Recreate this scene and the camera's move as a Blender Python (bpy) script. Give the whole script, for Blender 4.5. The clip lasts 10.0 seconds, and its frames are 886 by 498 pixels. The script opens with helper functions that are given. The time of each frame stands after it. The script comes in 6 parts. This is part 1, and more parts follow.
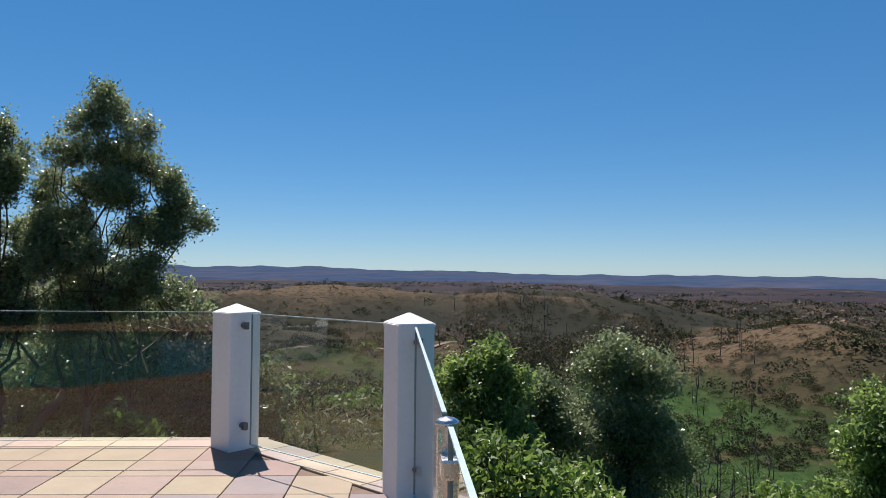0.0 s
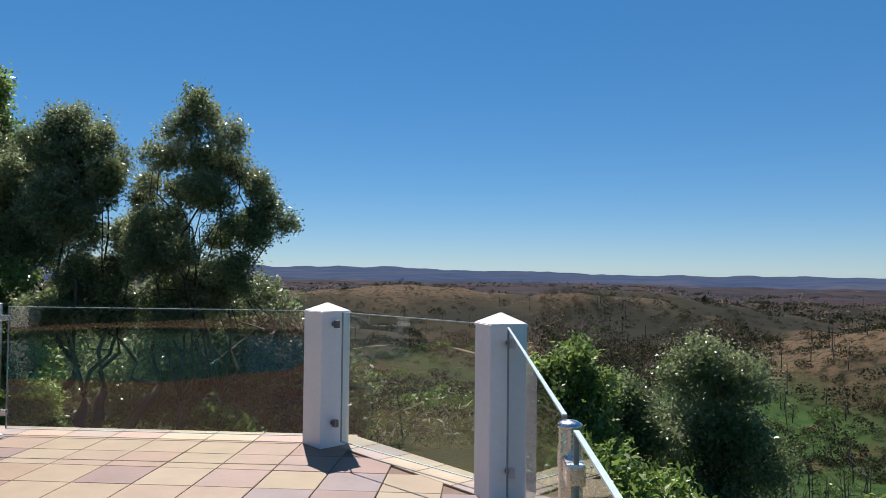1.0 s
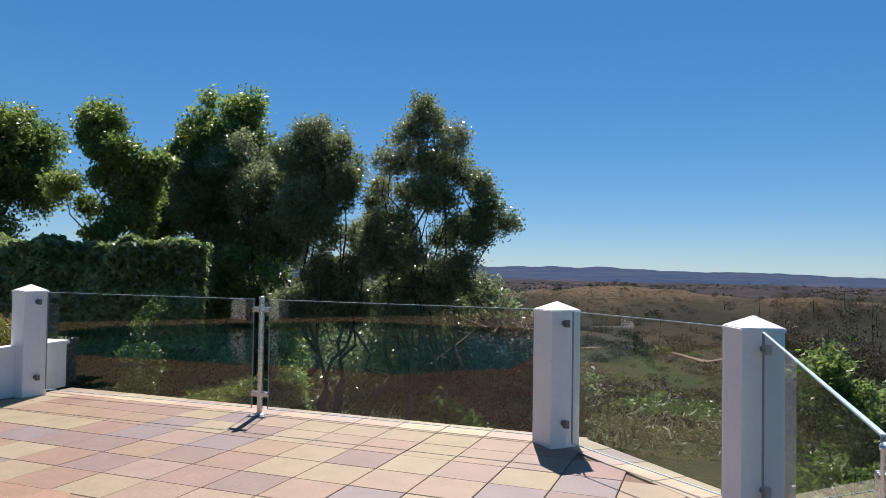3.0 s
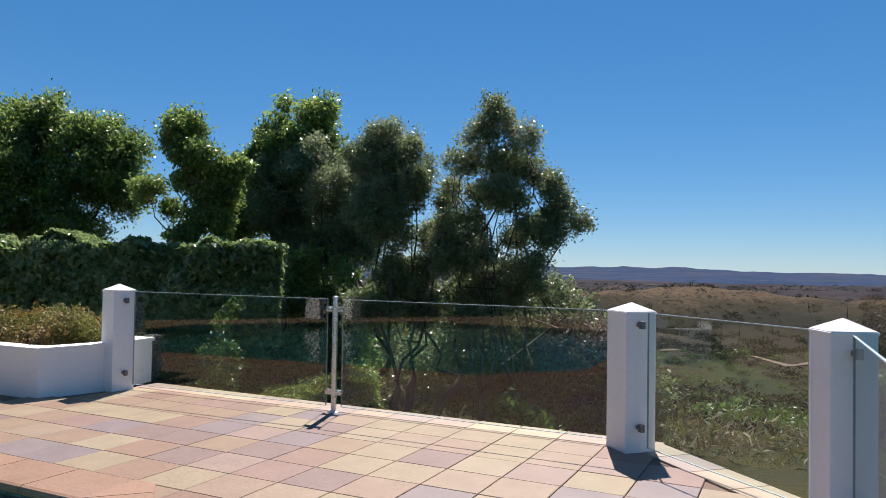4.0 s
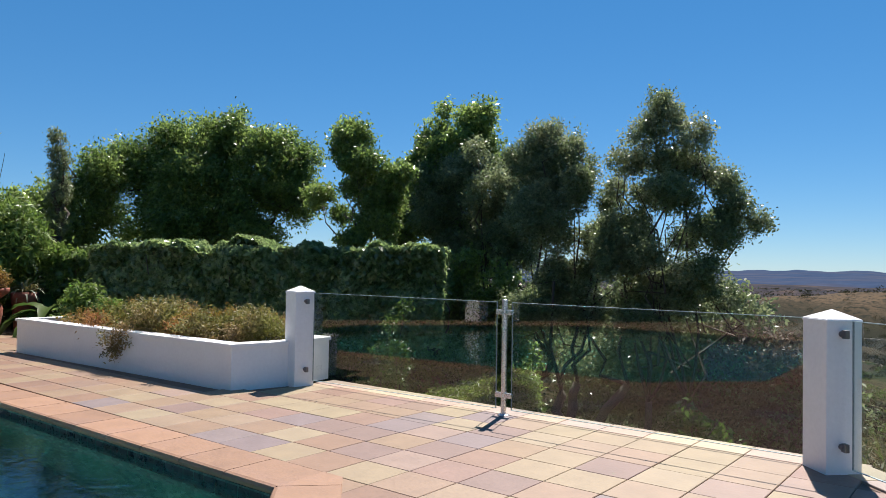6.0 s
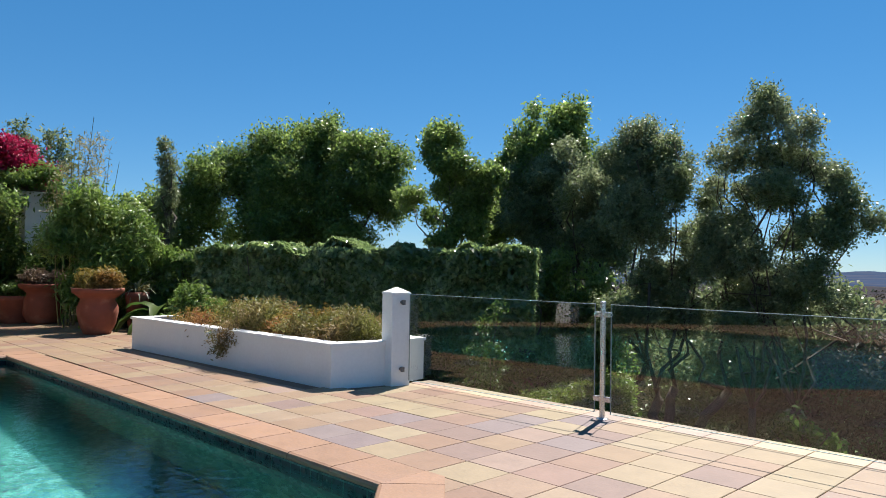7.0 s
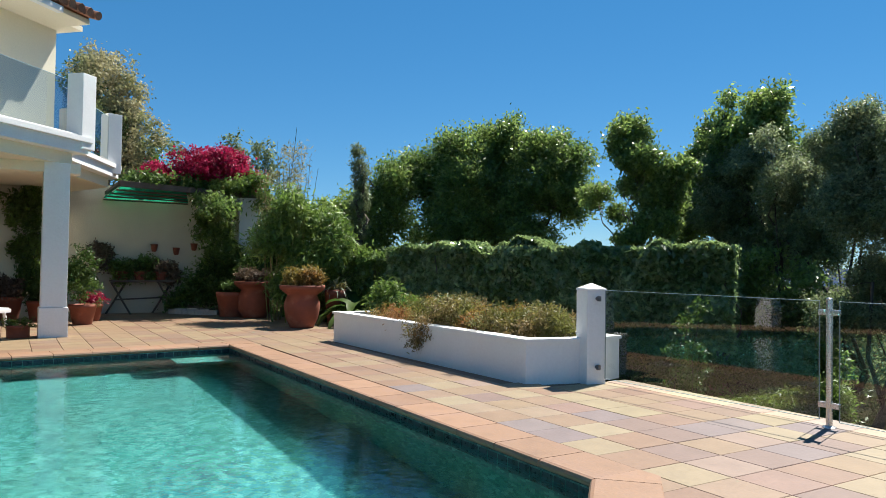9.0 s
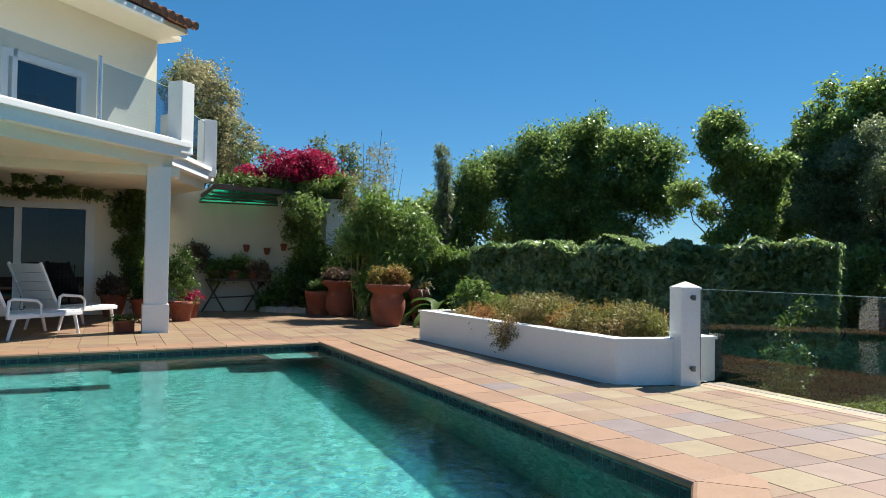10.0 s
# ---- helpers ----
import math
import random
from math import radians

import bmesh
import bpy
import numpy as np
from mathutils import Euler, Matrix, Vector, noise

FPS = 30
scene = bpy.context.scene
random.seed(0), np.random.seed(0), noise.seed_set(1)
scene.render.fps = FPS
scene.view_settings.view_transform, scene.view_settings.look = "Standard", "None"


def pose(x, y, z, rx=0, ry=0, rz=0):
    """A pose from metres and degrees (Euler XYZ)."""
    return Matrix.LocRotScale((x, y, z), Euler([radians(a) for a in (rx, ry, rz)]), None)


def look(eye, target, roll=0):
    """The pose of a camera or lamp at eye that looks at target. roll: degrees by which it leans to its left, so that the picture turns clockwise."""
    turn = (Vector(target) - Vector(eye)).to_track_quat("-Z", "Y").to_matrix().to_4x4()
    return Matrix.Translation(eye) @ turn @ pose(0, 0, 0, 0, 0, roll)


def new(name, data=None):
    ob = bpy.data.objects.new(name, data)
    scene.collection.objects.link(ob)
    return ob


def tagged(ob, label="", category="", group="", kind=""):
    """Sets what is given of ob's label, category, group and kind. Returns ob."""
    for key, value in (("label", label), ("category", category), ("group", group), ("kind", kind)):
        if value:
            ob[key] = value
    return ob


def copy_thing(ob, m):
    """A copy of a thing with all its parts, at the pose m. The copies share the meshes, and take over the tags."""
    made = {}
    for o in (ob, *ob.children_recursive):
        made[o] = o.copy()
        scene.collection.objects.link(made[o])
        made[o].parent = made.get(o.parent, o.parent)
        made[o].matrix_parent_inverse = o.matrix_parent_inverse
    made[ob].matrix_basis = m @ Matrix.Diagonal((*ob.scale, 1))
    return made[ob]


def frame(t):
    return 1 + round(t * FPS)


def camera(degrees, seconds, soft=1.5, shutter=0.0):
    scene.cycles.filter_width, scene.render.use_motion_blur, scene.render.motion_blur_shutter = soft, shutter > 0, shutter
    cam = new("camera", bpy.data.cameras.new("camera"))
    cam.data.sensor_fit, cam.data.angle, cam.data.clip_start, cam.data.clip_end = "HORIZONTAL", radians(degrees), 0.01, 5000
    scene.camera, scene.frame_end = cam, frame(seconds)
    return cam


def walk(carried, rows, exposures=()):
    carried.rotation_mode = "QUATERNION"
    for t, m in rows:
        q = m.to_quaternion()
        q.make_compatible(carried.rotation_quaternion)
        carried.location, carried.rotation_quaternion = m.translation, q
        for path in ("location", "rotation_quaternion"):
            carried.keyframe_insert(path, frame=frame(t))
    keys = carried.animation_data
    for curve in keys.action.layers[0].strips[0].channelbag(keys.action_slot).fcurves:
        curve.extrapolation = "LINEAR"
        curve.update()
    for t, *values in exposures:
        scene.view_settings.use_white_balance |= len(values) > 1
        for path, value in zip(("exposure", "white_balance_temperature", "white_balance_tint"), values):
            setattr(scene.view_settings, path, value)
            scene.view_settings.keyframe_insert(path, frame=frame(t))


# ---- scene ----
cam = camera(63.2, 10.0, soft=0.8)
PATH = [
    (0, (2.66, -3.128, 1.17), (2.736, -1.131, 1.227), 0.5),
    (0.5, (2.607, -3.1, 1.165), (2.589, -1.101, 1.221), 0.6),
    (1, (2.572, -3.099, 1.165), (2.441, -1.104, 1.221), 0.6),
    (1.5, (2.532, -3.084, 1.162), (2.261, -1.103, 1.216), 0.7),
    (2, (2.502, -3.071, 1.158), (2.074, -1.118, 1.209), 0.75),
    (2.5, (2.462, -3.062, 1.151), (1.887, -1.147, 1.203), 0.85),
    (3, (2.45, -3.055, 1.151), (1.748, -1.183, 1.2), 0.9),
    (4.5, (2.421, -3.047, 1.15), (1.463, -1.292, 1.199), 0.9),
    (5, (2.384, -3.049, 1.149), (1.34, -1.344, 1.2), 0.95),
    (5.5, (2.344, -3.063, 1.147), (1.204, -1.421, 1.197), 0.95),
    (7, (2.261, -3.147, 1.148), (0.845, -1.735, 1.197), 0.9),
    (7.5, (2.224, -3.176, 1.134), (0.73, -1.847, 1.182), 0.9),
    (8, (2.187, -3.207, 1.119), (0.614, -1.973, 1.168), 0.85),
    (8.5, (2.147, -3.246, 1.094), (0.5, -2.112, 1.142), 0.85),
    (9, (2.119, -3.276, 1.082), (0.408, -2.241, 1.13), 0.85),
    (9.5, (2.09, -3.309, 1.073), (0.322, -2.375, 1.12), 0.85),
    (10, (2.074, -3.334, 1.049), (0.259, -2.495, 1.097), 0.9),
]
walk(cam, [(t, look(eye, aim, roll)) for t, eye, aim, roll in PATH],
     exposures=[(0, 0.62, 6500, 17), (4, 0.69, 6500, 18), (7, 0.90, 6500, 12), (10, 0.93, 6500, 7)])

# ---- world and sun ----
SUN_EL = radians(57)
SUN_AZ = math.atan2(-0.31, 0.95)
world = bpy.data.worlds.new("world")
scene.world = world
world.use_nodes = True
wn = world.node_tree.nodes
sky = wn.new("ShaderNodeTexSky")
sky.sky_type = "NISHITA"
sky.sun_disc = False
sky.sun_elevation = SUN_EL
sky.sun_rotation = SUN_AZ % (2 * math.pi)
sky.altitude = 400
sky.air_density = 0.8
sky.dust_density = 0.0
sky.ozone_density = 5.0
wn["Background"].inputs["Strength"].default_value = 0.105
deep = wn.new("ShaderNodeHueSaturation")
deep.inputs["Saturation"].default_value = 1.335
soft_sky = wn.new("ShaderNodeGamma")
soft_sky.inputs["Gamma"].default_value = 0.62
blue = wn.new("ShaderNodeMix")
blue.data_type, blue.blend_type = "RGBA", "MULTIPLY"
blue.inputs[0].default_value = 1.0
blue.inputs[7].default_value = (0.86, 1.035, 1.165, 1)
world.node_tree.links.new(sky.outputs[0], soft_sky.inputs["Color"])
world.node_tree.links.new(soft_sky.outputs[0], blue.inputs[6])
world.node_tree.links.new(blue.outputs[2], deep.inputs["Color"])
world.node_tree.links.new(deep.outputs[0], wn["Background"].inputs["Color"])
sun_data = bpy.data.lights.new("sun", "SUN")
sun_data.energy = 5.0
sun_data.angle = radians(0.53)
sun_data.color = (1.0, 0.95, 0.88)
sun = new("sun", sun_data)
sun_from = Vector((math.sin(SUN_AZ) * math.cos(SUN_EL), math.cos(SUN_AZ) * math.cos(SUN_EL), math.sin(SUN_EL)))
sun.matrix_world = look(sun_from * 60, (0, 0, 0))

# ---- materials ----
def material(name, base, rough=0.6, vary=0.12, scale=6.0, fine=60.0, bump=0.15, metal=0.0, spec=0.5,
             tint=None, tint_at=(0.5, 0.7), per_object=0.0, per_island=0.0, translucent=0.0, coords="Object"):
    """Principled surface with variation at two scales, optional second colour in patches, fine relief."""
    m = bpy.data.materials.new(name)
    m.use_nodes = True
    n, l = m.node_tree.nodes, m.node_tree.links
    b = n["Principled BSDF"]
    tc = n.new("ShaderNodeTexCoord")
    if coords == "World":
        geo = n.new("ShaderNodeNewGeometry")
        place = geo.outputs["Position"]
    else:
        place = tc.outputs["Object"]
    big, small = n.new("ShaderNodeTexNoise"), n.new("ShaderNodeTexNoise")
    for node, s, d in ((big, scale, 4), (small, fine, 3)):
        node.inputs["Scale"].default_value = s
        node.inputs["Detail"].default_value = d
        l.new(place, node.inputs["Vector"])
    def mix(kind, fac, a, c):
        x = n.new("ShaderNodeMix")
        x.data_type, x.blend_type = "RGBA", kind
        for sock, v in ((x.inputs[0], fac), (x.inputs[6], a), (x.inputs[7], c)):
            if hasattr(v, "links"):
                l.new(v, sock)
            else:
                sock.default_value = v if not isinstance(v, tuple) else (*v[:3], 1)
        return x.outputs[2]
    def ramp(src, lo, hi, v0, v1):
        r = n.new("ShaderNodeMapRange")
        for k, v in ((1, lo), (2, hi), (3, v0), (4, v1)):
            r.inputs[k].default_value = v
        l.new(src, r.inputs[0])
        return r.outputs[0]
    col = base
    if tint:
        col = mix("MIX", ramp(big.outputs[0], tint_at[0], tint_at[1], 0, 1), base, tint)
    def scaled(col, fac_out):
        v = n.new("ShaderNodeHueSaturation")
        l.new(fac_out, v.inputs["Value"])
        if hasattr(col, "links"):
            l.new(col, v.inputs["Color"])
        else:
            v.inputs["Color"].default_value = (*col[:3], 1)
        return v.outputs[0]
    col = scaled(col, ramp(big.outputs[0], 0.3, 0.7, 1 - vary, 1 + vary))
    col = scaled(col, ramp(small.outputs[0], 0.3, 0.7, 1 - vary * 0.7, 1 + vary * 0.7))
    if per_object:
        oi = n.new("ShaderNodeObjectInfo")
        col = scaled(col, ramp(oi.outputs["Random"], 0, 1, 1 - per_object, 1 + per_object))
    if per_island:
        gi = n.new("ShaderNodeNewGeometry")
        col = scaled(col, ramp(gi.outputs["Random Per Island"], 0, 1, 1 - per_island, 1 + per_island))
    l.new(col, b.inputs["Base Color"])
    l.new(ramp(small.outputs[0], 0.3, 0.7, max(0.02, rough - 0.08), min(1, rough + 0.08)), b.inputs["Roughness"])
    b.inputs["Metallic"].default_value = metal
    b.inputs["Specular IOR Level"].default_value = spec
    if bump:
        bp = n.new("ShaderNodeBump")
        bp.inputs["Strength"].default_value = bump
        bp.inputs["Distance"].default_value = 0.01
        l.new(small.outputs[0], bp.inputs["Height"])
        l.new(bp.outputs[0], b.inputs["Normal"])
    if translucent:
        tr, ms = n.new("ShaderNodeBsdfTranslucent"), n.new("ShaderNodeMixShader")
        ms.inputs[0].default_value = translucent
        l.new(scaled(col, ramp(big.outputs[0], 0, 1, 1.5, 1.5)), tr.inputs["Color"])
        l.new(b.outputs[0], ms.inputs[1])
        l.new(tr.outputs[0], ms.inputs[2])
        l.new(ms.outputs[0], n["Material Output"].inputs["Surface"])
    return m


def glass_material(name, tint, gloss_rough=0.0, ior=1.5):
    """A thin pane: clear with a tint, glossy by Fresnel."""
    m = bpy.data.materials.new(name)
    m.use_nodes = True
    n, l = m.node_tree.nodes, m.node_tree.links
    n.remove(n["Principled BSDF"])
    fr, tr, gl, ms = (n.new("ShaderNode" + k) for k in ("Fresnel", "BsdfTransparent", "BsdfGlossy", "MixShader"))
    fr.inputs["IOR"].default_value = ior
    tr.inputs["Color"].default_value = (*tint, 1)
    gl.inputs["Roughness"].default_value = gloss_rough
    l.new(fr.outputs[0], ms.inputs[0])
    l.new(tr.outputs[0], ms.inputs[1])
    l.new(gl.outputs[0], ms.inputs[2])
    l.new(ms.outputs[0], n["Material Output"].inputs["Surface"])
    return m


def ramp_by_random(m, colours, source="Object"):
    """Picks one of the given colours for each piece, before the variation."""
    n, l = m.node_tree.nodes, m.node_tree.links
    hs = [x for x in n if x.bl_idname == "ShaderNodeHueSaturation"][0]
    r = n.new("ShaderNodeValToRGB")
    r.color_ramp.interpolation = "CONSTANT"
    while len(r.color_ramp.elements) < len(colours):
        r.color_ramp.elements.new(0.5)
    for k, c in enumerate(colours):
        r.color_ramp.elements[k].position = k / len(colours)
        r.color_ramp.elements[k].color = (*c, 1)
    if source == "Object":
        l.new(n.new("ShaderNodeObjectInfo").outputs["Random"], r.inputs[0])
    else:
        l.new(n.new("ShaderNodeNewGeometry").outputs["Random Per Island"], r.inputs[0])
    l.new(r.outputs[0], hs.inputs["Color"])
    return m


TILE_COLOURS = [(0.272, 0.204, 0.119), (0.233, 0.142, 0.105), (0.186, 0.139, 0.13), (0.259, 0.171, 0.109),
                (0.281, 0.217, 0.131), (0.194, 0.126, 0.099), (0.251, 0.171, 0.128), (0.27, 0.209, 0.117),
                (0.192, 0.147, 0.134), (0.227, 0.137, 0.091), (0.264, 0.186, 0.117)]
POOLSIDE_COLOURS = [(0.251, 0.169, 0.095), (0.232, 0.139, 0.084), (0.255, 0.18, 0.103), (0.217, 0.139, 0.092),
                    (0.24, 0.154, 0.092), (0.209, 0.121, 0.076), (0.244, 0.162, 0.095)]
M_TILE = ramp_by_random(material("terrace_tile", (0.6, 0.45, 0.33), 0.55, 0.09, 5, 45, 0.10, coords="World"), TILE_COLOURS)
M_TILE_WARM = ramp_by_random(material("poolside_tile", (0.6, 0.45, 0.33), 0.55, 0.09, 5, 45, 0.10, coords="World"), POOLSIDE_COLOURS)
M_TILE_FAR = ramp_by_random(material("terrace_tile_rest", (0.6, 0.45, 0.33), 0.55, 0.09, 5, 45, 0.10, coords="World"),
                            POOLSIDE_COLOURS, "Island")
M_GROUT = material("grout", (0.17, 0.115, 0.08), 0.9, 0.15, 8, 90, 0.3)
M_COPING = material("pool_coping", (0.288, 0.162, 0.092), 0.6, 0.14, 4, 50, 0.15, per_object=0.12, tint=(0.232, 0.135, 0.089), tint_at=(0.5, 0.75), coords="World")
M_COPING_EDGE = material("coping_edge", (0.26, 0.13, 0.07), 0.7, 0.2, 10, 70, 0.3, coords="World")
M_WHITE = material("white_render", (0.80, 0.79, 0.77), 0.8, 0.035, 2.0, 35, 0.25, tint=(0.74, 0.72, 0.69), tint_at=(0.5, 0.8))
M_CREAM = material("cream_render", (0.80, 0.73, 0.57), 0.85, 0.04, 1.2, 40, 0.25, tint=(0.74, 0.67, 0.51), tint_at=(0.5, 0.8))
# cream render with the patio wall's shade put into its colour, plus blotches
M_CREAM_SHADED = material("shaded_cream_render", (0.64, 0.58, 0.45), 0.9, 0.08, 1.5, 40, 0.3, tint=(0.52, 0.47, 0.37), tint_at=(0.45, 0.75))
M_STEEL = material("brushed_steel", (0.62, 0.62, 0.63), 0.28, 0.06, 12, 140, 0.05, metal=1.0)
M_GLASS = glass_material("fence_glass", (0.86, 0.93, 0.90), 0.0, 1.85)
M_CLAMP = material("worn_steel", (0.20, 0.19, 0.19), 0.38, 0.15, 12, 140, 0.1, metal=0.9)
M_GLASS_SIDE = material("glass_side", (0.22, 0.26, 0.25), 0.3, 0.05, 10, 60, 0.0)
M_GLASS_EDGE = material("glass_edge", (0.42, 0.52, 0.52), 0.35, 0.05, 10, 60, 0.0)
M_BALCONY_GLASS = glass_material("balcony_tinted_glass", (0.45, 0.53, 0.58), 0.0, 1.8)
M_WINDOW = glass_material("window_glass", (0.07, 0.08, 0.09), 0.0, 1.45)
M_FRAME = material("white_frame", (0.78, 0.78, 0.76), 0.4, 0.03, 4, 60, 0.05)
M_MOSAIC = material("pool_mosaic", (0.007, 0.016, 0.026), 0.3, 0.25, 5, 30, 0.05, per_island=0.35)
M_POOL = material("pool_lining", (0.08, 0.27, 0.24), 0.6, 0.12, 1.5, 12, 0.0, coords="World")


def sparkle_mosaic(m, pitch, colours):
    """Small square mosaic stones, each of its own shade to mimic water sparkle, over the whole lining."""
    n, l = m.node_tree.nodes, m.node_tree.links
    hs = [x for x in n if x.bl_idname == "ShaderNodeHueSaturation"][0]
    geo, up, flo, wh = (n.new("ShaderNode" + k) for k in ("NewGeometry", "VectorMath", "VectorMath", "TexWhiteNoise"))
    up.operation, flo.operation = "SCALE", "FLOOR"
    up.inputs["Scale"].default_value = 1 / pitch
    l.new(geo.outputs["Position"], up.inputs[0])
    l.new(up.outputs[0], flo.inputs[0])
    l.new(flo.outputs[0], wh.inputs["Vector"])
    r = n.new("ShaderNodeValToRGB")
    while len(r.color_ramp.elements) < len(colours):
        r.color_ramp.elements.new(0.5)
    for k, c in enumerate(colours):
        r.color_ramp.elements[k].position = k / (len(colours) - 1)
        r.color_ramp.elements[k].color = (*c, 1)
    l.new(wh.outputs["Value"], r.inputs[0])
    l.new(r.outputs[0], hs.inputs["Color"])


# pale stones put the sparkle of rippled light into the lining's colour
sparkle_mosaic(M_POOL, 0.042, [(0.016, 0.083, 0.077), (0.033, 0.127, 0.11), (0.05, 0.155, 0.138), (0.083, 0.204, 0.171), (0.155, 0.276, 0.237)])
M_TERRACOTTA = material("terracotta", (0.225, 0.061, 0.032), 0.75, 0.16, 5, 60, 0.25, tint=(0.27, 0.112, 0.068), tint_at=(0.55, 0.75))
M_SOIL = material("soil", (0.12, 0.075, 0.045), 0.95, 0.3, 3, 40, 0.6)
M_ROOF = material("roof_tile", (0.252, 0.12, 0.072), 0.8, 0.2, 6, 50, 0.3, per_island=0.2)
M_BARK = material("bark", (0.085, 0.065, 0.05), 0.9, 0.25, 9, 60, 0.8)
M_BARK_PALE = material("bark_pale", (0.15, 0.125, 0.1), 0.9, 0.25, 9, 60, 0.8)
M_DEAD = material("burnt_wood", (0.06, 0.05, 0.045), 0.9, 0.2, 9, 60, 0.6)
M_TIMBER = material("dark_timber", (0.10, 0.075, 0.055), 0.8, 0.2, 5, 50, 0.4)
M_NET = material("green_net", (0.014, 0.252, 0.14), 0.8, 0.12, 6, 120, 0.3, translucent=0.45)
M_PLASTIC = material("white_plastic", (0.80, 0.80, 0.80), 0.35, 0.02, 4, 40, 0.03)
M_BRICK = material("grey_stone", (0.40, 0.38, 0.35), 0.85, 0.2, 6, 50, 0.4, per_island=0.2)
M_DARK = material("dark_metal", (0.03, 0.03, 0.03), 0.5, 0.1, 6, 50, 0.1)


def leaf_material(name, base, tint, gloss=0.42, translucent=0.25, spec=0.5):
    return material(name, base, gloss, 0.12, 1.3, 9, 0.0, tint=tint, tint_at=(0.42, 0.62), per_island=0.35,
                    translucent=translucent, spec=spec)


L_OLIVE = leaf_material("leaf_grey_green", (0.138, 0.182, 0.074), (0.2, 0.23, 0.118), 0.32, 0.42, 0.55)
L_DARK = leaf_material("leaf_dark_green", (0.118, 0.184, 0.044), (0.189, 0.256, 0.067), 0.32, 0.52, 0.65)
L_LAUREL = leaf_material("leaf_laurel", (0.154, 0.228, 0.079), (0.211, 0.275, 0.109), 0.26, 0.45, 0.8)
L_GREEN = leaf_material("leaf_green", (0.058, 0.108, 0.022), (0.094, 0.144, 0.032), 0.45, 0.35, 0.35)
L_LIME = leaf_material("leaf_light_green", (0.122, 0.202, 0.036), (0.18, 0.252, 0.058), 0.45, 0.35)
L_SUCC = leaf_material("leaf_yellow_green", (0.173, 0.18, 0.04), (0.216, 0.151, 0.061), 0.6, 0.3)
L_ORANGE = leaf_material("leaf_orange_green", (0.245, 0.187, 0.036), (0.259, 0.122, 0.04), 0.6, 0.3)
L_CRIMSON = leaf_material("bract_crimson", (0.288, 0.006, 0.043), (0.346, 0.014, 0.065), 0.55, 0.35)
L_BLOSSOM = leaf_material("blossom_cream", (0.374, 0.338, 0.18), (0.144, 0.173, 0.058), 0.6, 0.3)
L_BROWN = leaf_material("leaf_brown", (0.144, 0.101, 0.061), (0.108, 0.079, 0.065), 0.7, 0.2)
L_STRAW = leaf_material("straw_stems", (0.302, 0.259, 0.115), (0.259, 0.245, 0.101), 0.6, 0.3)
L_DRY = leaf_material("dry_grass", (0.137, 0.108, 0.043), (0.101, 0.094, 0.036), 0.7, 0.25)
L_GRASS = leaf_material("grass_blades", (0.058, 0.086, 0.022), (0.101, 0.094, 0.036), 0.6, 0.3)
L_TURF = leaf_material("turf_blades", (0.127, 0.182, 0.035), (0.186, 0.216, 0.049), 0.6, 0.35)
L_SHRUB = leaf_material("scrub", (0.034, 0.040, 0.018), (0.050, 0.050, 0.026), 0.9, 0.15, 0.1)


# ---- building blocks ----
def mesh_of(bm, name, mat, smooth=False):
    me = bpy.data.meshes.new(name)
    bm.normal_update()
    bm.to_mesh(me)
    bm.free()
    me.materials.append(mat)
    if smooth:
        me.shade_smooth()
    return me


def part(name, bm, mat, parent=None, label="", smooth=False):
    ob = new(name, mesh_of(bm, name, mat, smooth))
    ob.parent = parent
    return tagged(ob, label)


def thing(name, label, category, group="", kind="", at=(0, 0, 0)):
    ob = new(name)
    ob.location = at
    ob.empty_display_size = 0.2
    return tagged(ob, label, category, group, kind)


def add_box(bm, x0, y0, z0, x1, y1, z1, bevel=0.0, m=None):
    r = bmesh.ops.create_cube(bm, size=1)
    vs = r["verts"]
    for v in vs:
        v.co = Vector(((x0 + x1) / 2 + v.co.x * (x1 - x0), (y0 + y1) / 2 + v.co.y * (y1 - y0), (z0 + z1) / 2 + v.co.z * (z1 - z0)))
    if bevel:
        es = {e for v in vs for e in v.link_edges}
        out = bmesh.ops.bevel(bm, geom=list(es), offset=bevel, segments=2, affect="EDGES", profile=0.7)
        vs = list({v for f in out["faces"] for v in f.verts} | {v for v in vs if v.is_valid})
    if m is not None:
        for v in vs:
            v.co = m @ v.co
    return bm


def box(x0, y0, z0, x1, y1, z1, bevel=0.0, m=None):
    return add_box(bmesh.new(), x0, y0, z0, x1, y1, z1, bevel, m)


def add_tube(bm, a, b, r0, r1=None, seg=10, caps=True):
    a, b = Vector(a), Vector(b)
    r1 = r0 if r1 is None else r1
    d = b - a
    m = Matrix.Translation((a + b) / 2) @ d.to_track_quat("Z", "Y").to_matrix().to_4x4()
    bmesh.ops.create_cone(bm, cap_ends=caps, segments=seg, radius1=r0, radius2=r1, depth=d.length, matrix=m)
    return bm


def tube(a, b, r0, r1=None, seg=10):
    return add_tube(bmesh.new(), a, b, r0, r1, seg)


def prism(points, z0, z1, bevel=0.0):
    """An upright block over a plan outline (counter-clockwise)."""
    bm = bmesh.new()
    lo = [bm.verts.new((x, y, z0)) for x, y in points]
    hi = [bm.verts.new((x, y, z1)) for x, y in points]
    bm.faces.new(lo[::-1])
    bm.faces.new(hi)
    k = len(points)
    for i in range(k):
        bm.faces.new((lo[i], lo[(i + 1) % k], hi[(i + 1) % k], hi[i]))
    if bevel:
        bmesh.ops.bevel(bm, geom=bm.edges[:], offset=bevel, segments=2, affect="EDGES", profile=0.7)
    return bm


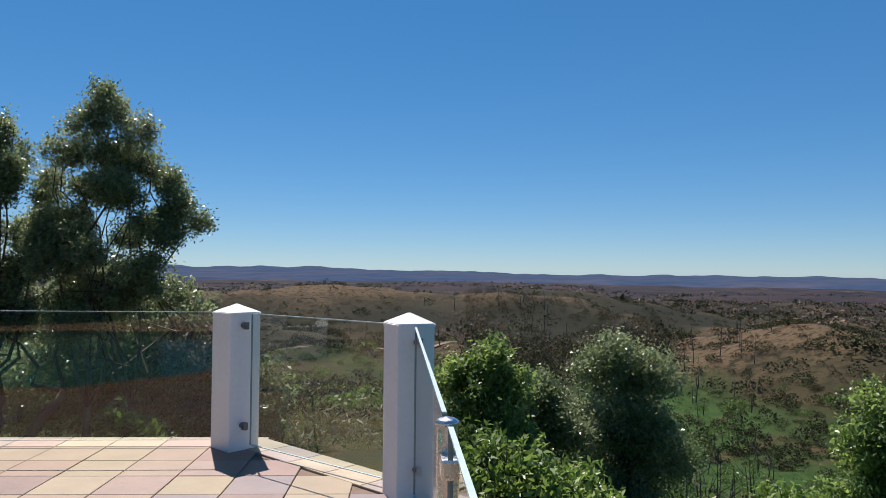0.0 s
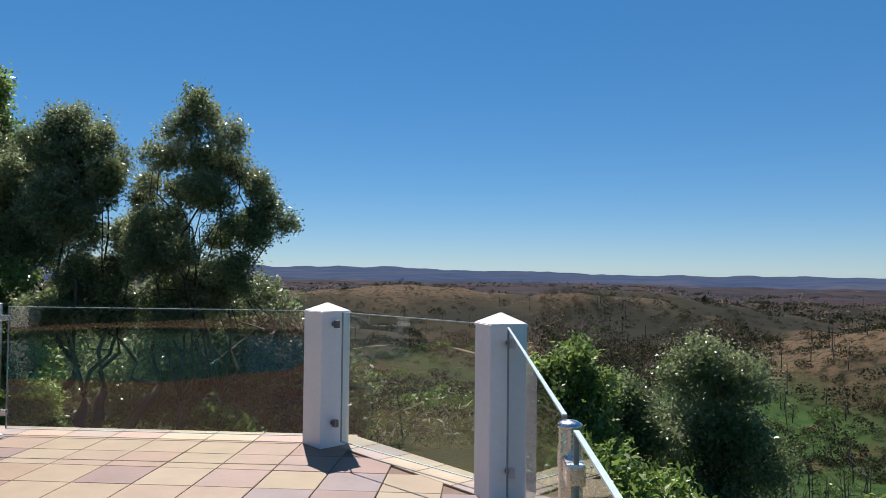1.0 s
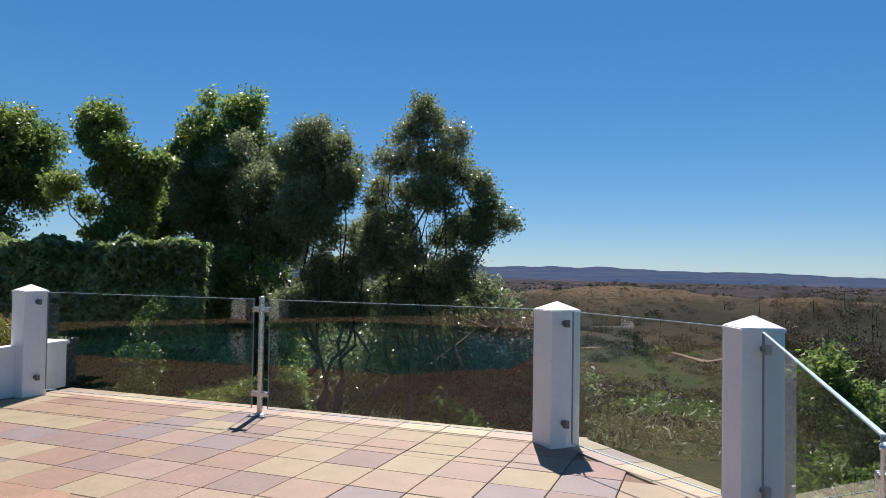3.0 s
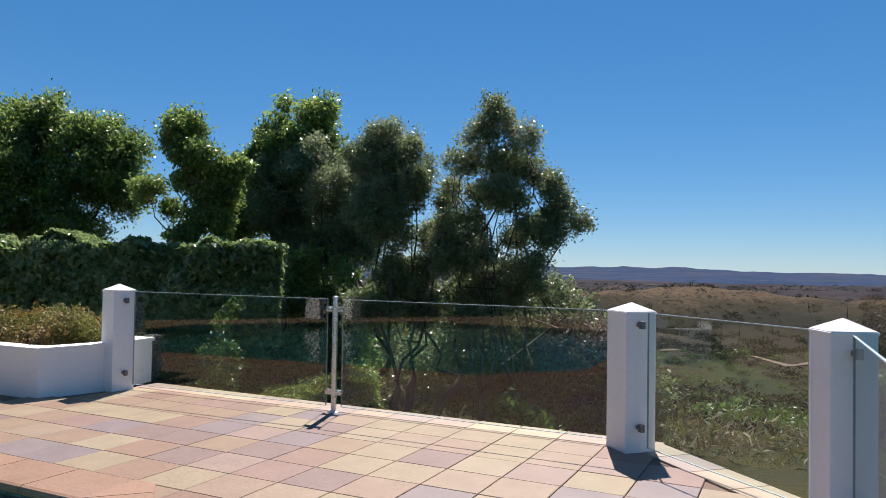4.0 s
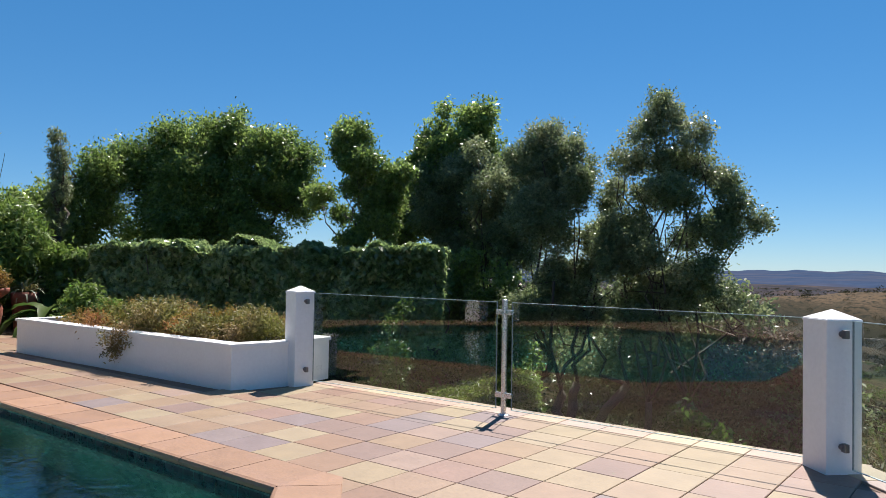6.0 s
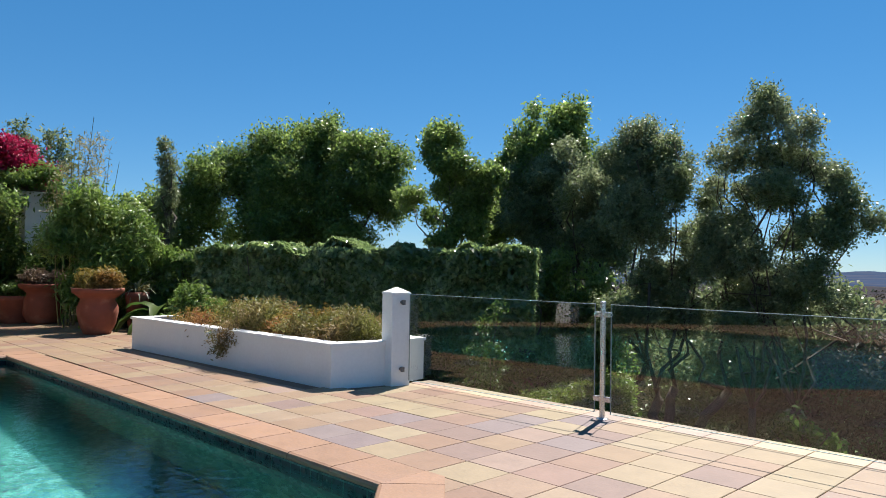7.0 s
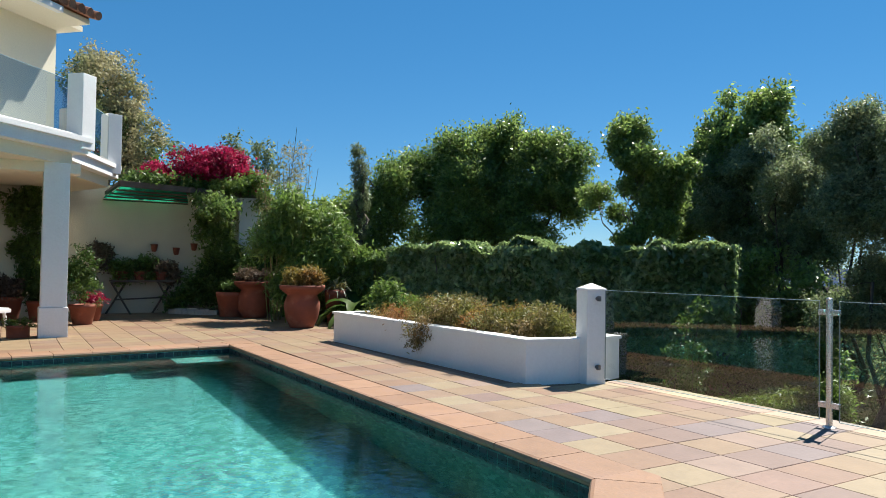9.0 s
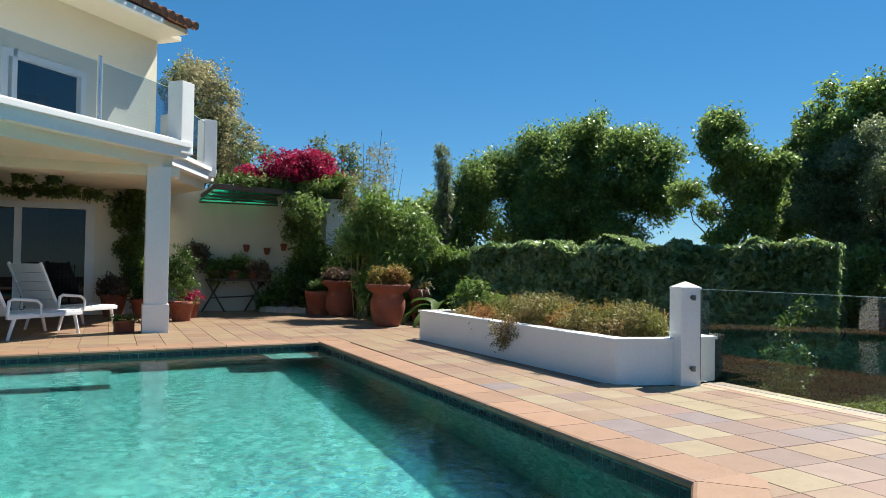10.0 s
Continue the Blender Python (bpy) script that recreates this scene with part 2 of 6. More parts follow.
def lathe(profile, seg=28):
    """A turned body from (radius, height) pairs."""
    bm = bmesh.new()
    rings = []
    for r, z in profile:
        rings.append([bm.verts.new((r * math.cos(2 * math.pi * k / seg), r * math.sin(2 * math.pi * k / seg), z)) for k in range(seg)])
    for a, b in zip(rings, rings[1:]):
        for k in range(seg):
            bm.faces.new((a[k], a[(k + 1) % seg], b[(k + 1) % seg], b[k]))
    bm.faces.new(rings[0][::-1])
    bm.faces.new(rings[-1])
    return bm


def raw_mesh(name, verts, faces_per, mat, smooth=False):
    """A mesh from an array of quads: verts is (n * 4, 3)."""
    me = bpy.data.meshes.new(name)
    n = len(verts)
    k = n // faces_per
    me.vertices.add(n)
    me.vertices.foreach_set("co", np.asarray(verts, dtype=np.float32).ravel())
    me.loops.add(n)
    me.loops.foreach_set("vertex_index", np.arange(n, dtype=np.int32))
    me.polygons.add(k)
    me.polygons.foreach_set("loop_start", np.arange(0, n, faces_per, dtype=np.int32))
    me.update(calc_edges=True)
    me.validate()
    me.materials.append(mat)
    return me


def leaf_quads(points, size, rng, droop=0.25, aspect=0.42, out=None, face=None):
    """One leaf blade, a four-cornered lozenge, at each point, its face mostly towards the sky, some leaning outwards."""
    n = len(points)
    d = rng.normal(size=(n, 3))
    up = rng.normal(size=(n, 3)) * 0.62 + np.array((0, 0, 0.42))
    if out is not None:
        d = d * 0.8 + out
        up = up + np.asarray(out) * 0.5
    if face is not None:
        up = rng.normal(size=(n, 3)) * 0.45 + face
    d[:, 2] -= droop
    d /= np.linalg.norm(d, axis=1, keepdims=True) + 1e-9
    s = np.cross(up, d)
    s /= np.linalg.norm(s, axis=1, keepdims=True) + 1e-9
    nn = np.cross(d, s)
    L = size * rng.uniform(0.65, 1.25, size=(n, 1))
    W = L * aspect * 0.5
    bend = nn * L * 0.12
    a, b = points - d * L * 0.5, points + d * L * 0.5
    c = points - d * L * 0.05
    return np.stack([a, c + s * W + bend, b, c - s * W + bend], axis=1).reshape(-1, 3)


def cloud(rng, blobs, count, clump=0.16, per=26, shell=0.55, gaps=0.0):
    """Leaf points in clumps that fill a crown of ellipsoids (x, y, z, rx, ry, rz), denser towards the outside."""
    blobs = np.array(blobs, float)
    lobes = []
    for b in blobs:
        m = 11
        d = rng.normal(size=(m, 3))
        d[:, 2] = d[:, 2] * 0.8 + 0.15
        d /= np.linalg.norm(d, axis=1, keepdims=True)
        f = rng.uniform(0.26, 0.56, size=(m, 1))
        lobes.append(np.concatenate([b[:3] + d * b[3:6] * (1.0 - f * 0.62), b[3:6] * f], axis=1))
        lobes.append(np.concatenate([b[:3], b[3:6] * 0.68])[None])
    blobs = np.concatenate(lobes)
    vol = blobs[:, 3] * blobs[:, 4] * blobs[:, 5]
    share = vol ** 0.75
    share /= share.sum()
    pts, outs = [], []
    for b, f in zip(blobs, share):
        k = max(1, int(count * f / per))
        d = rng.normal(size=(k, 3))
        d /= np.linalg.norm(d, axis=1, keepdims=True)
        r = rng.uniform(shell ** 3, 1, size=(k, 1)) ** (1 / 3) * rng.uniform(0.72, 1.32, size=(k, 1))
        c = b[:3] + d * r * b[3:6]
        rad = clump * rng.uniform(0.6, 1.4, size=(k, 1, 1))
        p = c[:, None, :] + rng.normal(size=(k, per, 3)) * rad * 0.6
        o = np.repeat(d[:, None, :], per, axis=1)
        pts.append(p.reshape(-1, 3))
        outs.append(o.reshape(-1, 3))
    return np.concatenate(pts), np.concatenate(outs)


def limb(bm, path, r0, r1, seg=7):
    """A tapering limb along a bent line of points."""
    k = len(path)
    rings = []
    for i, p in enumerate(path):
        p = Vector(p)
        d = (Vector(path[min(i + 1, k - 1)]) - Vector(path[max(i - 1, 0)])).normalized()
        q = d.to_track_quat("Z", "Y")
        r = r0 + (r1 - r0) * i / (k - 1)
        rings.append([bm.verts.new(p + q @ Vector((r * math.cos(2 * math.pi * j / seg), r * math.sin(2 * math.pi * j / seg), 0))) for j in range(seg)])
    for a, b in zip(rings, rings[1:]):
        for j in range(seg):
            bm.faces.new((a[j], a[(j + 1) % seg], b[(j + 1) % seg], b[j]))
    bm.faces.new(rings[0][::-1])
    bm.faces.new(rings[-1])
    return bm


def bent(a, b, rng, wob=0.12, n=5):
    a, b = np.array(a, float), np.array(b, float)
    L = np.linalg.norm(b - a)
    pts = []
    for i in range(n + 1):
        f = i / n
        p = a + (b - a) * f + rng.normal(size=3) * wob * L * 0.25 * math.sin(math.pi * f)
        pts.append(tuple(p))
    return pts


def tree(name, label, base, blobs, leaves, leaf, size, seed, bark=None, trunk_r=0.12, fork=0.35, droop=0.25,
         clump=0.16, per=26, shell=0.5, aspect=0.42, trunks=1, category="tree", group=""):
    """A tree: tapered trunk, limbs that reach into each crown lobe, and a crown of many small leaves."""
    rng = np.random.default_rng(seed)
    bark = bark or M_BARK
    t = thing(name, label, category, group, at=base)
    base = np.array(base, float)
    rel = [np.array(b, float) for b in blobs]
    low = min(b[2] - b[5] for b in rel)
    centre = np.mean([b[:3] for b in rel], axis=0)
    bm = bmesh.new()
    bm_l = bm
    for k in range(trunks):
        off = rng.normal(size=3) * 0.14 * (k > 0)
        off[2] = 0
        lean = off * 3
        fork_at = base + off + lean + (centre - base) * fork * np.array([0.8, 0.8, 1.0])
        limb(bm, bent(base + off - (0, 0, 0.1) - base, fork_at - base, rng, 0.15), trunk_r * rng.uniform(0.7, 1), trunk_r * 0.6)
        for j, b in enumerate(rel):
            if j % trunks != k:
                continue
            tip = b[:3] + np.array([0, 0, b[5] * 0.3])
            if (j // trunks) % 2 and len(rel) > 9:
                continue
            limb(bm_l, bent(fork_at - base, tip - base, rng, 0.35, 6), trunk_r * 0.32, 0.006, 6)
            for q in range(2):
                d = rng.normal(size=3)
                d /= np.linalg.norm(d)
                f = rng.uniform(0.35, 0.9)
                st = fork_at + (tip - fork_at) * f
                en = b[:3] + d * b[3:6] * 0.85
                limb(bm_l, bent(st - base, en - base, rng, 0.3, 4), trunk_r * 0.13, 0.004, 5)
    part("trunk", bm, bark, t, smooth=True)
    p, o = cloud(rng, [(*(b[:3] - base), *b[3:6]) for b in rel], leaves, clump, per, shell)
    me = raw_mesh("crown", leaf_quads(p, size, rng, droop, aspect, out=o * 0.5), 4, leaf)
    crown = new("crown", me)
    crown.parent = t
    return t


def foliage(name, blobs, leaves, leaf, size, seed, parent=None, origin=(0, 0, 0), droop=0.2, clump=0.1, per=20, shell=0.3, aspect=0.42, label=""):
    rng = np.random.default_rng(seed)
    og = np.array(origin, float)
    p, o = cloud(rng, [(*(np.array(b[:3]) - og), *b[3:6]) for b in blobs], leaves, clump, per, shell)
    ob = new(name, raw_mesh(name, leaf_quads(p, size, rng, droop, aspect, out=o * 0.5), 4, leaf))
    ob.parent = parent
    if parent is None:
        ob.location = origin
        return tagged(ob, label)
    return tagged(ob, label, kind="stuff")


# ---- ground: one sheet to the horizon ----
LOG_D = [math.log(v) for v in (1, 6, 12, 25, 60, 120, 200, 350, 600, 1200, 1900, 4900)]
BASE_Z = [-0.6, -0.75, -1.55, -3.9, -9.0, -15.0, -17.5, -19.5, -20.5, -27.0, -31.0, -44.0]


def smooth01(v):
    v = min(1.0, max(0.0, v))
    return v * v * (3 - 2 * v)


def ravines(x, y):
    """1 on the crests between the gullies, 0 in their beds."""
    w = 14 * noise.noise(Vector((x / 60, y / 60, 5)))
    a = 1 - min(1.0, 2.4 * abs(noise.noise(Vector(((x + w) / 58, (y - w) / 74, 2)))))
    b = 1 - min(1.0, 2.4 * abs(noise.noise(Vector(((x - w) / 24, y / 30, 8)))))
    return 1 - (0.68 * a + 0.32 * b)


def relief(x, y, d):
    """Rolling ground with gullies; long ranges farther off."""
    p = Vector((x, y, 0))
    mid = smooth01((d - 55) / 80) * (1 - 0.9 * smooth01((d - 480) / 300))
    z = mid * (5.2 * (ravines(x, y) - 0.5) + 3.0 * noise.noise(p / 90) + 0.9 * noise.noise(p / 13))
    far = smooth01((d - 330) / 200)
    q = Vector((x / 330, y / 120, 3))
    return z + far * (9.0 * noise.noise(q) + 5.0 * noise.noise(q * 2.7) + 2.2 * noise.noise(q * 7)) * (1 - 0.4 * smooth01((d - 1200) / 600))


def ground_z(x, y):
    dx, dy = x - 2.6, y + 3.1
    d = max(1.0, math.hypot(dx, dy))
    az = math.degrees(math.atan2(dx, dy))
    z = float(np.interp(math.log(d), LOG_D, BASE_Z))
    # the land falls faster towards the east, then a scrub-covered spur rises there
    east = smooth01((az - 2) / 22) * smooth01((170 - az) / 30)
    z -= east * 3.6 * smooth01((d - 5) / 16)
    z -= east * 3.0 * smooth01((d - 25) / 40)
    # a spur to the east, a terraced hill behind it, a long dotted hill ahead
    run = smooth01((y - 45) / 40) * smooth01((185 - y) / 70)
    z += 11.5 * run * math.exp(-((x - 66 + 7 * noise.noise(Vector((y / 26, 4, 0)))) / 27) ** 2)
    z += 12.0 * math.exp(-((x - 82) / 75) ** 2 - ((y - 312) / 48) ** 2)
    z += 10.5 * math.exp(-((x + 30) / 95) ** 2 - ((y - 258) / 50) ** 2)
    z += 7.0 * math.exp(-((x + 170) / 90) ** 2 - ((y - 300) / 80) ** 2)
    z += 9.0 * math.exp(-((x - 230) / 90) ** 2 - ((y - 420) / 70) ** 2)
    p = Vector((x, y, 0))
    z += relief(x, y, d)
    z += 0.10 * smooth01((d - 7) / 8) * noise.noise(p / 2.3) + 0.25 * smooth01((d - 10) / 20) * noise.noise(p / 7)
    # the garden to the west lies level with the terrace
    west = smooth01((-4.4 - x) / 2.2) * smooth01((40 - d) / 20)
    z = z * (1 - west) + (-0.06 - 0.02 * max(0, y - 4)) * west
    # a low turf mound beyond the fence
    z += 0.70 * math.exp(-((x + 3.6) / 0.85) ** 2 - ((y - 5.3) / 0.9) ** 2)
    # under terrace, pool and house the earth is cut away
    if -30 < x < 3.4 and -30 < y < 2.2:
        inside = smooth01((2.0 - y) / 0.5) * smooth01((3.1 - x) / 0.4)
        if not (y > 0.7 and x < -3.2):
            z = z * (1 - inside) - 3.0 * inside
    return z


def make_ground():
    azs = list(np.arange(-180, -95, 5)) + list(np.arange(-95, 60, 0.5)) + list(np.arange(60, 181, 5))
    rs = [0.0] + list(np.geomspace(0.8, 1900, 230))
    na = len(azs)
    verts = [(2.6 + r * math.sin(radians(a)), -3.1 + r * math.cos(radians(a)), 0) for r in rs for a in azs]
    verts = [(x, y, ground_z(x, y)) for x, y, _ in verts]
    faces = [(i * na + j, i * na + j + 1, (i + 1) * na + j + 1, (i + 1) * na + j) for i in range(len(rs) - 1) for j in range(na - 1)]
    me = bpy.data.meshes.new("ground")
    me.from_pydata(verts, [], faces)
    me.shade_smooth()
    dry, lush = me.attributes.new("dry", "FLOAT", "POINT"), me.attributes.new("lush", "FLOAT", "POINT")
    cover = [plant_cover(x, y) for x, y, _ in verts]
    dry.data.foreach_set("value", [c[0] for c in cover])
    lush.data.foreach_set("value", [c[1] for c in cover])
    return me


def plant_cover(x, y):
    """How dry and bare the ground is, and how lush."""
    dx, dy = x - 2.6, y + 3.1
    d = math.hypot(dx, dy)
    az = math.degrees(math.atan2(dx, dy))
    r = ravines(x, y)
    spur = math.exp(-((x - 66) / 26) ** 2) * smooth01((y - 45) / 30) * smooth01((190 - y) / 50)
    crest = math.exp(-((x + 30) / 95) ** 2 - ((y - 262) / 34) ** 2)
    burnt = smooth01((az - 5) / 4) * smooth01((21 - az) / 4) * smooth01((d - 85) / 30) * smooth01((300 - d) / 60)
    dry = 0.30 + 0.75 * (r - 0.5) + 0.55 * spur + 0.45 * crest + 0.35 * noise.noise(Vector((x / 34, y / 34, 9))) - 0.5 * burnt
    lush = smooth01((az - 9) / 7) * smooth01((130 - d) / 35) * (1 - 1.3 * spur)
    lush += 0.38 * smooth01((az + 16) / 4) * smooth01((9 - az) / 5) * smooth01((d - 60) / 15) * smooth01((118 - d) / 18)
    lush += 1.4 * math.exp(-((x + 3.6) / 0.9) ** 2 - ((y - 5.3) / 0.9) ** 2)
    return min(1, max(0, dry)), min(1, max(0, lush + 0.35 * noise.noise(Vector((x / 11, y / 11, 1)))))


def ground_material():
    m = bpy.data.materials.new("hillside")
    m.use_nodes = True
    n, l = m.node_tree.nodes, m.node_tree.links
    b = n["Principled BSDF"]
    b.inputs["Roughness"].default_value = 0.95
    b.inputs["Specular IOR Level"].default_value = 0.1
    pos = n.new("ShaderNodeNewGeometry").outputs["Position"]
    def noise_at(scale, detail=5, rough=0.6):
        t = n.new("ShaderNodeTexNoise")
        t.inputs["Scale"].default_value = scale
        t.inputs["Detail"].default_value = detail
        t.inputs["Roughness"].default_value = rough
        l.new(pos, t.inputs["Vector"])
        return t.outputs[0]
    def ramp(src, lo, hi):
        r = n.new("ShaderNodeMapRange")
        r.inputs[1].default_value, r.inputs[2].default_value = lo, hi
        l.new(src, r.inputs[0])
        return r.outputs[0]
    def mix(f, a, c):
        x = n.new("ShaderNodeMix")
        x.data_type = "RGBA"
        l.new(f, x.inputs[0])
        for sock, v in ((x.inputs[6], a), (x.inputs[7], c)):
            if isinstance(v, tuple):
                sock.default_value = (*v, 1)
            else:
                l.new(v, sock)
        return x.outputs[2]
    sep = n.new("ShaderNodeSeparateXYZ")
    l.new(pos, sep.inputs[0])
    dist = n.new("ShaderNodeVectorMath")
    dist.operation = "LENGTH"
    l.new(pos, dist.inputs[0])
    d = dist.outputs["Value"]
    def attribute(name):
        a = n.new("ShaderNodeAttribute")
        a.attribute_name = name
        return a.outputs["Fac"]
    def summed(a, b, k):
        x = n.new("ShaderNodeMath")
        x.operation = "MULTIPLY_ADD"
        l.new(b, x.inputs[0])
        x.inputs[1].default_value = k
        l.new(a, x.inputs[2])
        return x.outputs[0]
    # close by: olive and straw grass with bare earth
    near = mix(ramp(noise_at(0.22), 0.42, 0.62), (0.032, 0.035, 0.011), (0.065, 0.049, 0.019))
    near = mix(ramp(noise_at(0.9), 0.58, 0.70), near, (0.098, 0.063, 0.035))
    near = mix(ramp(noise_at(14, 3), 0.35, 0.75), near, (0.026, 0.032, 0.009))
    # hill country: scrub in the gullies, ochre grass on the crests
    dryness = summed(attribute("dry"), noise_at(0.16, 6, 0.7), 0.9)
    hill = mix(ramp(dryness, 0.62, 0.92), (0.014, 0.015, 0.009), (0.038, 0.031, 0.016))
    hill = mix(ramp(dryness, 0.95, 1.25), hill, (0.098, 0.066, 0.036))
    hill = mix(ramp(noise_at(0.62, 4), 0.52, 0.62), hill, (0.016, 0.017, 0.009))
    hill = mix(ramp(noise_at(2.2, 4), 0.52, 0.66), hill, (0.020, 0.020, 0.010))
    # far: burnt brown woods and pale bare tracts, tinted bluish in place of haze
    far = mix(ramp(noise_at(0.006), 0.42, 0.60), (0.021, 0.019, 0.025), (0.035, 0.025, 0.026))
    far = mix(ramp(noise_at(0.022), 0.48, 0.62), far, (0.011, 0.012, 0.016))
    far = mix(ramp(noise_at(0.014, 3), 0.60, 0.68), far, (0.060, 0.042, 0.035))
    col = mix(ramp(d, 45, 110), near, hill)
    green = mix(ramp(noise_at(0.5), 0.40, 0.62), (0.018, 0.046, 0.01), (0.033, 0.066, 0.015))
    green = mix(ramp(noise_at(0.16), 0.60, 0.70), green, (0.089, 0.059, 0.031))
    col = mix(ramp(attribute("lush"), 0.25, 0.75), col, green)
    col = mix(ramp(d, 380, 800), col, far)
    l.new(col, b.inputs["Base Color"])
    bp = n.new("ShaderNodeBump")
    bp.inputs["Strength"].default_value = 0.6
    bp.inputs["Distance"].default_value = 0.08
    l.new(noise_at(9, 6), bp.inputs["Height"])
    l.new(bp.outputs[0], b.inputs["Normal"])
    return m


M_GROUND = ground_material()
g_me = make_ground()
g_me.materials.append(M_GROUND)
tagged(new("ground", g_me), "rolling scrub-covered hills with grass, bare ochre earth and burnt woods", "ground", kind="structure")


def far_ridge():
    """The blue distance: low ranges at the horizon, haze painted into their colour."""
    azs = np.arange(-75, 60, 0.25)
    az_k = [-75, -45, -30, -17, -8, -4, -1, 3, 6, 9, 11, 60]
    z_k = [22, 20, 22, 14, 8, 3, -6, -8, -12, -20, -24, -24]
    rs = [1450, 2200, 3000, 3600, 4100, 4400]
    verts = []
    for i, r in enumerate(rs):
        f = i / (len(rs) - 1)
        for a in azs:
            top = float(np.interp(a, az_k, z_k)) + 11 * noise.noise(Vector((a * 0.16, 3, 0))) + 11 * noise.noise(Vector((a * 0.45, 7, 0))) + 5 * noise.noise(Vector((a * 1.2, 9, 0)))
            z = -34 * (1 - f) ** 1.3 + top * f ** 1.6 + 16 * (1 - f) * noise.noise(Vector((a * 0.25, i * 2.1, 1)))
            if i == 0:
                z = -110
            verts.append((2.6 + r * math.sin(radians(a)), -3.1 + r * math.cos(radians(a)), z))
    na = len(azs)
    verts += [(2.6 + 4500 * math.sin(radians(a)), -3.1 + 4500 * math.cos(radians(a)), -120) for a in azs]
    faces = [(i * na + j, i * na + j + 1, (i + 1) * na + j + 1, (i + 1) * na + j) for i in range(len(rs)) for j in range(na - 1)]
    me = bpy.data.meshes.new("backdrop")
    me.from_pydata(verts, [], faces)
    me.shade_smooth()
    me.materials.append(material("painted_haze_blue", (0.038, 0.060, 0.105), 1.0, 0.15, 0.004, 0.02, 0.0, tint=(0.050, 0.060, 0.090), tint_at=(0.45, 0.6), spec=0.0))
    tagged(new("backdrop", me), "mountain ridge on the horizon painted in hazy blue", "mountains", kind="structure")


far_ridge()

# ---- terrace slab ----
POOL = [(-7.55, -0.72), (-7.17, -4.45), (-4.32, -7.3), (0.35, -7.3), (0.35, -1.68), (-0.66, -0.67)]


def grown(points, d):
    """The outline moved outwards by d (for a counter-clockwise outline)."""
    out = []
    k = len(points)
    for i in range(k):
        p0, p, p1 = (Vector(points[j % k]) for j in (i - 1, i, i + 1))
        a, b = (p - p0).normalized(), (p1 - p).normalized()
        v = Vector((a.y, -a.x)) + Vector((b.y, -b.x))
        out.append(tuple(p + v * (d * 2 / v.length_squared)))
    return out


def slab_with_hole(outer, hole, z0, z1):
    """A floor slab with an opening through it."""
    bm = bmesh.new()
    loops = []
    for z in (z0, z1):
        es = []
        rows = []
        for pts in (outer, hole):
            vs = [bm.verts.new((x, y, z)) for x, y in pts]
            rows.append(vs)
            es += [bm.edges.new((vs[i], vs[(i + 1) % len(vs)])) for i in range(len(vs))]
        bmesh.ops.triangle_fill(bm, use_beauty=True, use_dissolve=False, edges=es)
        loops.append(rows)
    for lo, hi in zip(*loops):
        for i in range(len(lo)):
            k = (i + 1) % len(lo)
            bm.faces.new((lo[i], lo[k], hi[k], hi[i]))
    bmesh.ops.recalc_face_normals(bm, faces=bm.faces[:])
    return bm


RIM = grown(POOL, 0.10)
EDGE = [(-14.6, -12.0), (2.95, -12.0), (2.95, 0.60), (1.62, 1.93), (-3.0, 1.93), (-3.0, 1.36), (-7.5, 1.3), (-7.5, 3.0), (-14.6, 3.0)]
slab = part("floor", slab_with_hole(EDGE, RIM, -0.9, -0.012), M_GROUT)
tagged(slab, "terrace of square sandstone-coloured tiles in pink, cream and grey", "floor", kind="structure")

# ---- pool ----
pool = thing("pool", "swimming pool with turquoise water and dark mosaic waterline", "swimming pool", kind="structure", at=(-3.5, -4.0, -1.6))


def shifted(bm, m):
    bm.transform(m)
    return bm


inv = Matrix.Translation((3.5, 4.0, 1.6))
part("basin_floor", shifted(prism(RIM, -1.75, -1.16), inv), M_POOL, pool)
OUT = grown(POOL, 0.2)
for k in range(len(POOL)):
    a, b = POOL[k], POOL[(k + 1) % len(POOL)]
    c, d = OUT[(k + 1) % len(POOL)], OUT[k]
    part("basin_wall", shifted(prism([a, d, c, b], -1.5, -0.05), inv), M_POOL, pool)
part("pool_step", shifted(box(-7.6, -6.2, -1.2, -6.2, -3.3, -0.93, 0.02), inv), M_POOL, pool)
# submerged slab added in place of a pale reflection in the far corner
part("pool_ledge", shifted(box(-7.4, -1.5, -0.46, -6.9, -0.75, -0.36, 0.02), inv), M_POOL, pool)


def mosaic_band():
    vs, tile, pitch = [], 0.096, 0.104
    for k in range(len(POOL)):
        a, b = Vector((*POOL[k], 0)), Vector((*POOL[(k + 1) % len(POOL)], 0))
        d = (b - a).normalized()
        inward = Vector((-d.y, d.x, 0)) * 0.005
        for q in range(int((b - a).length / pitch)):
            for lev in range(2):
                o = a + d * (q * pitch + 0.004) + inward + Vector((0, 0, -0.258 + lev * pitch))
                vs += [o, o + d * tile, o + d * tile + Vector((0, 0, tile)), o + Vector((0, 0, tile))]
    me = raw_mesh("waterline_mosaic", np.array([tuple(v) for v in vs]) + np.array((3.5, 4.0, 1.6)), 4, M_MOSAIC)
    ob = new("waterline_mosaic", me)
    ob.parent = pool
    tagged(ob, "dark blue mosaic band", kind="stuff")


mosaic_band()


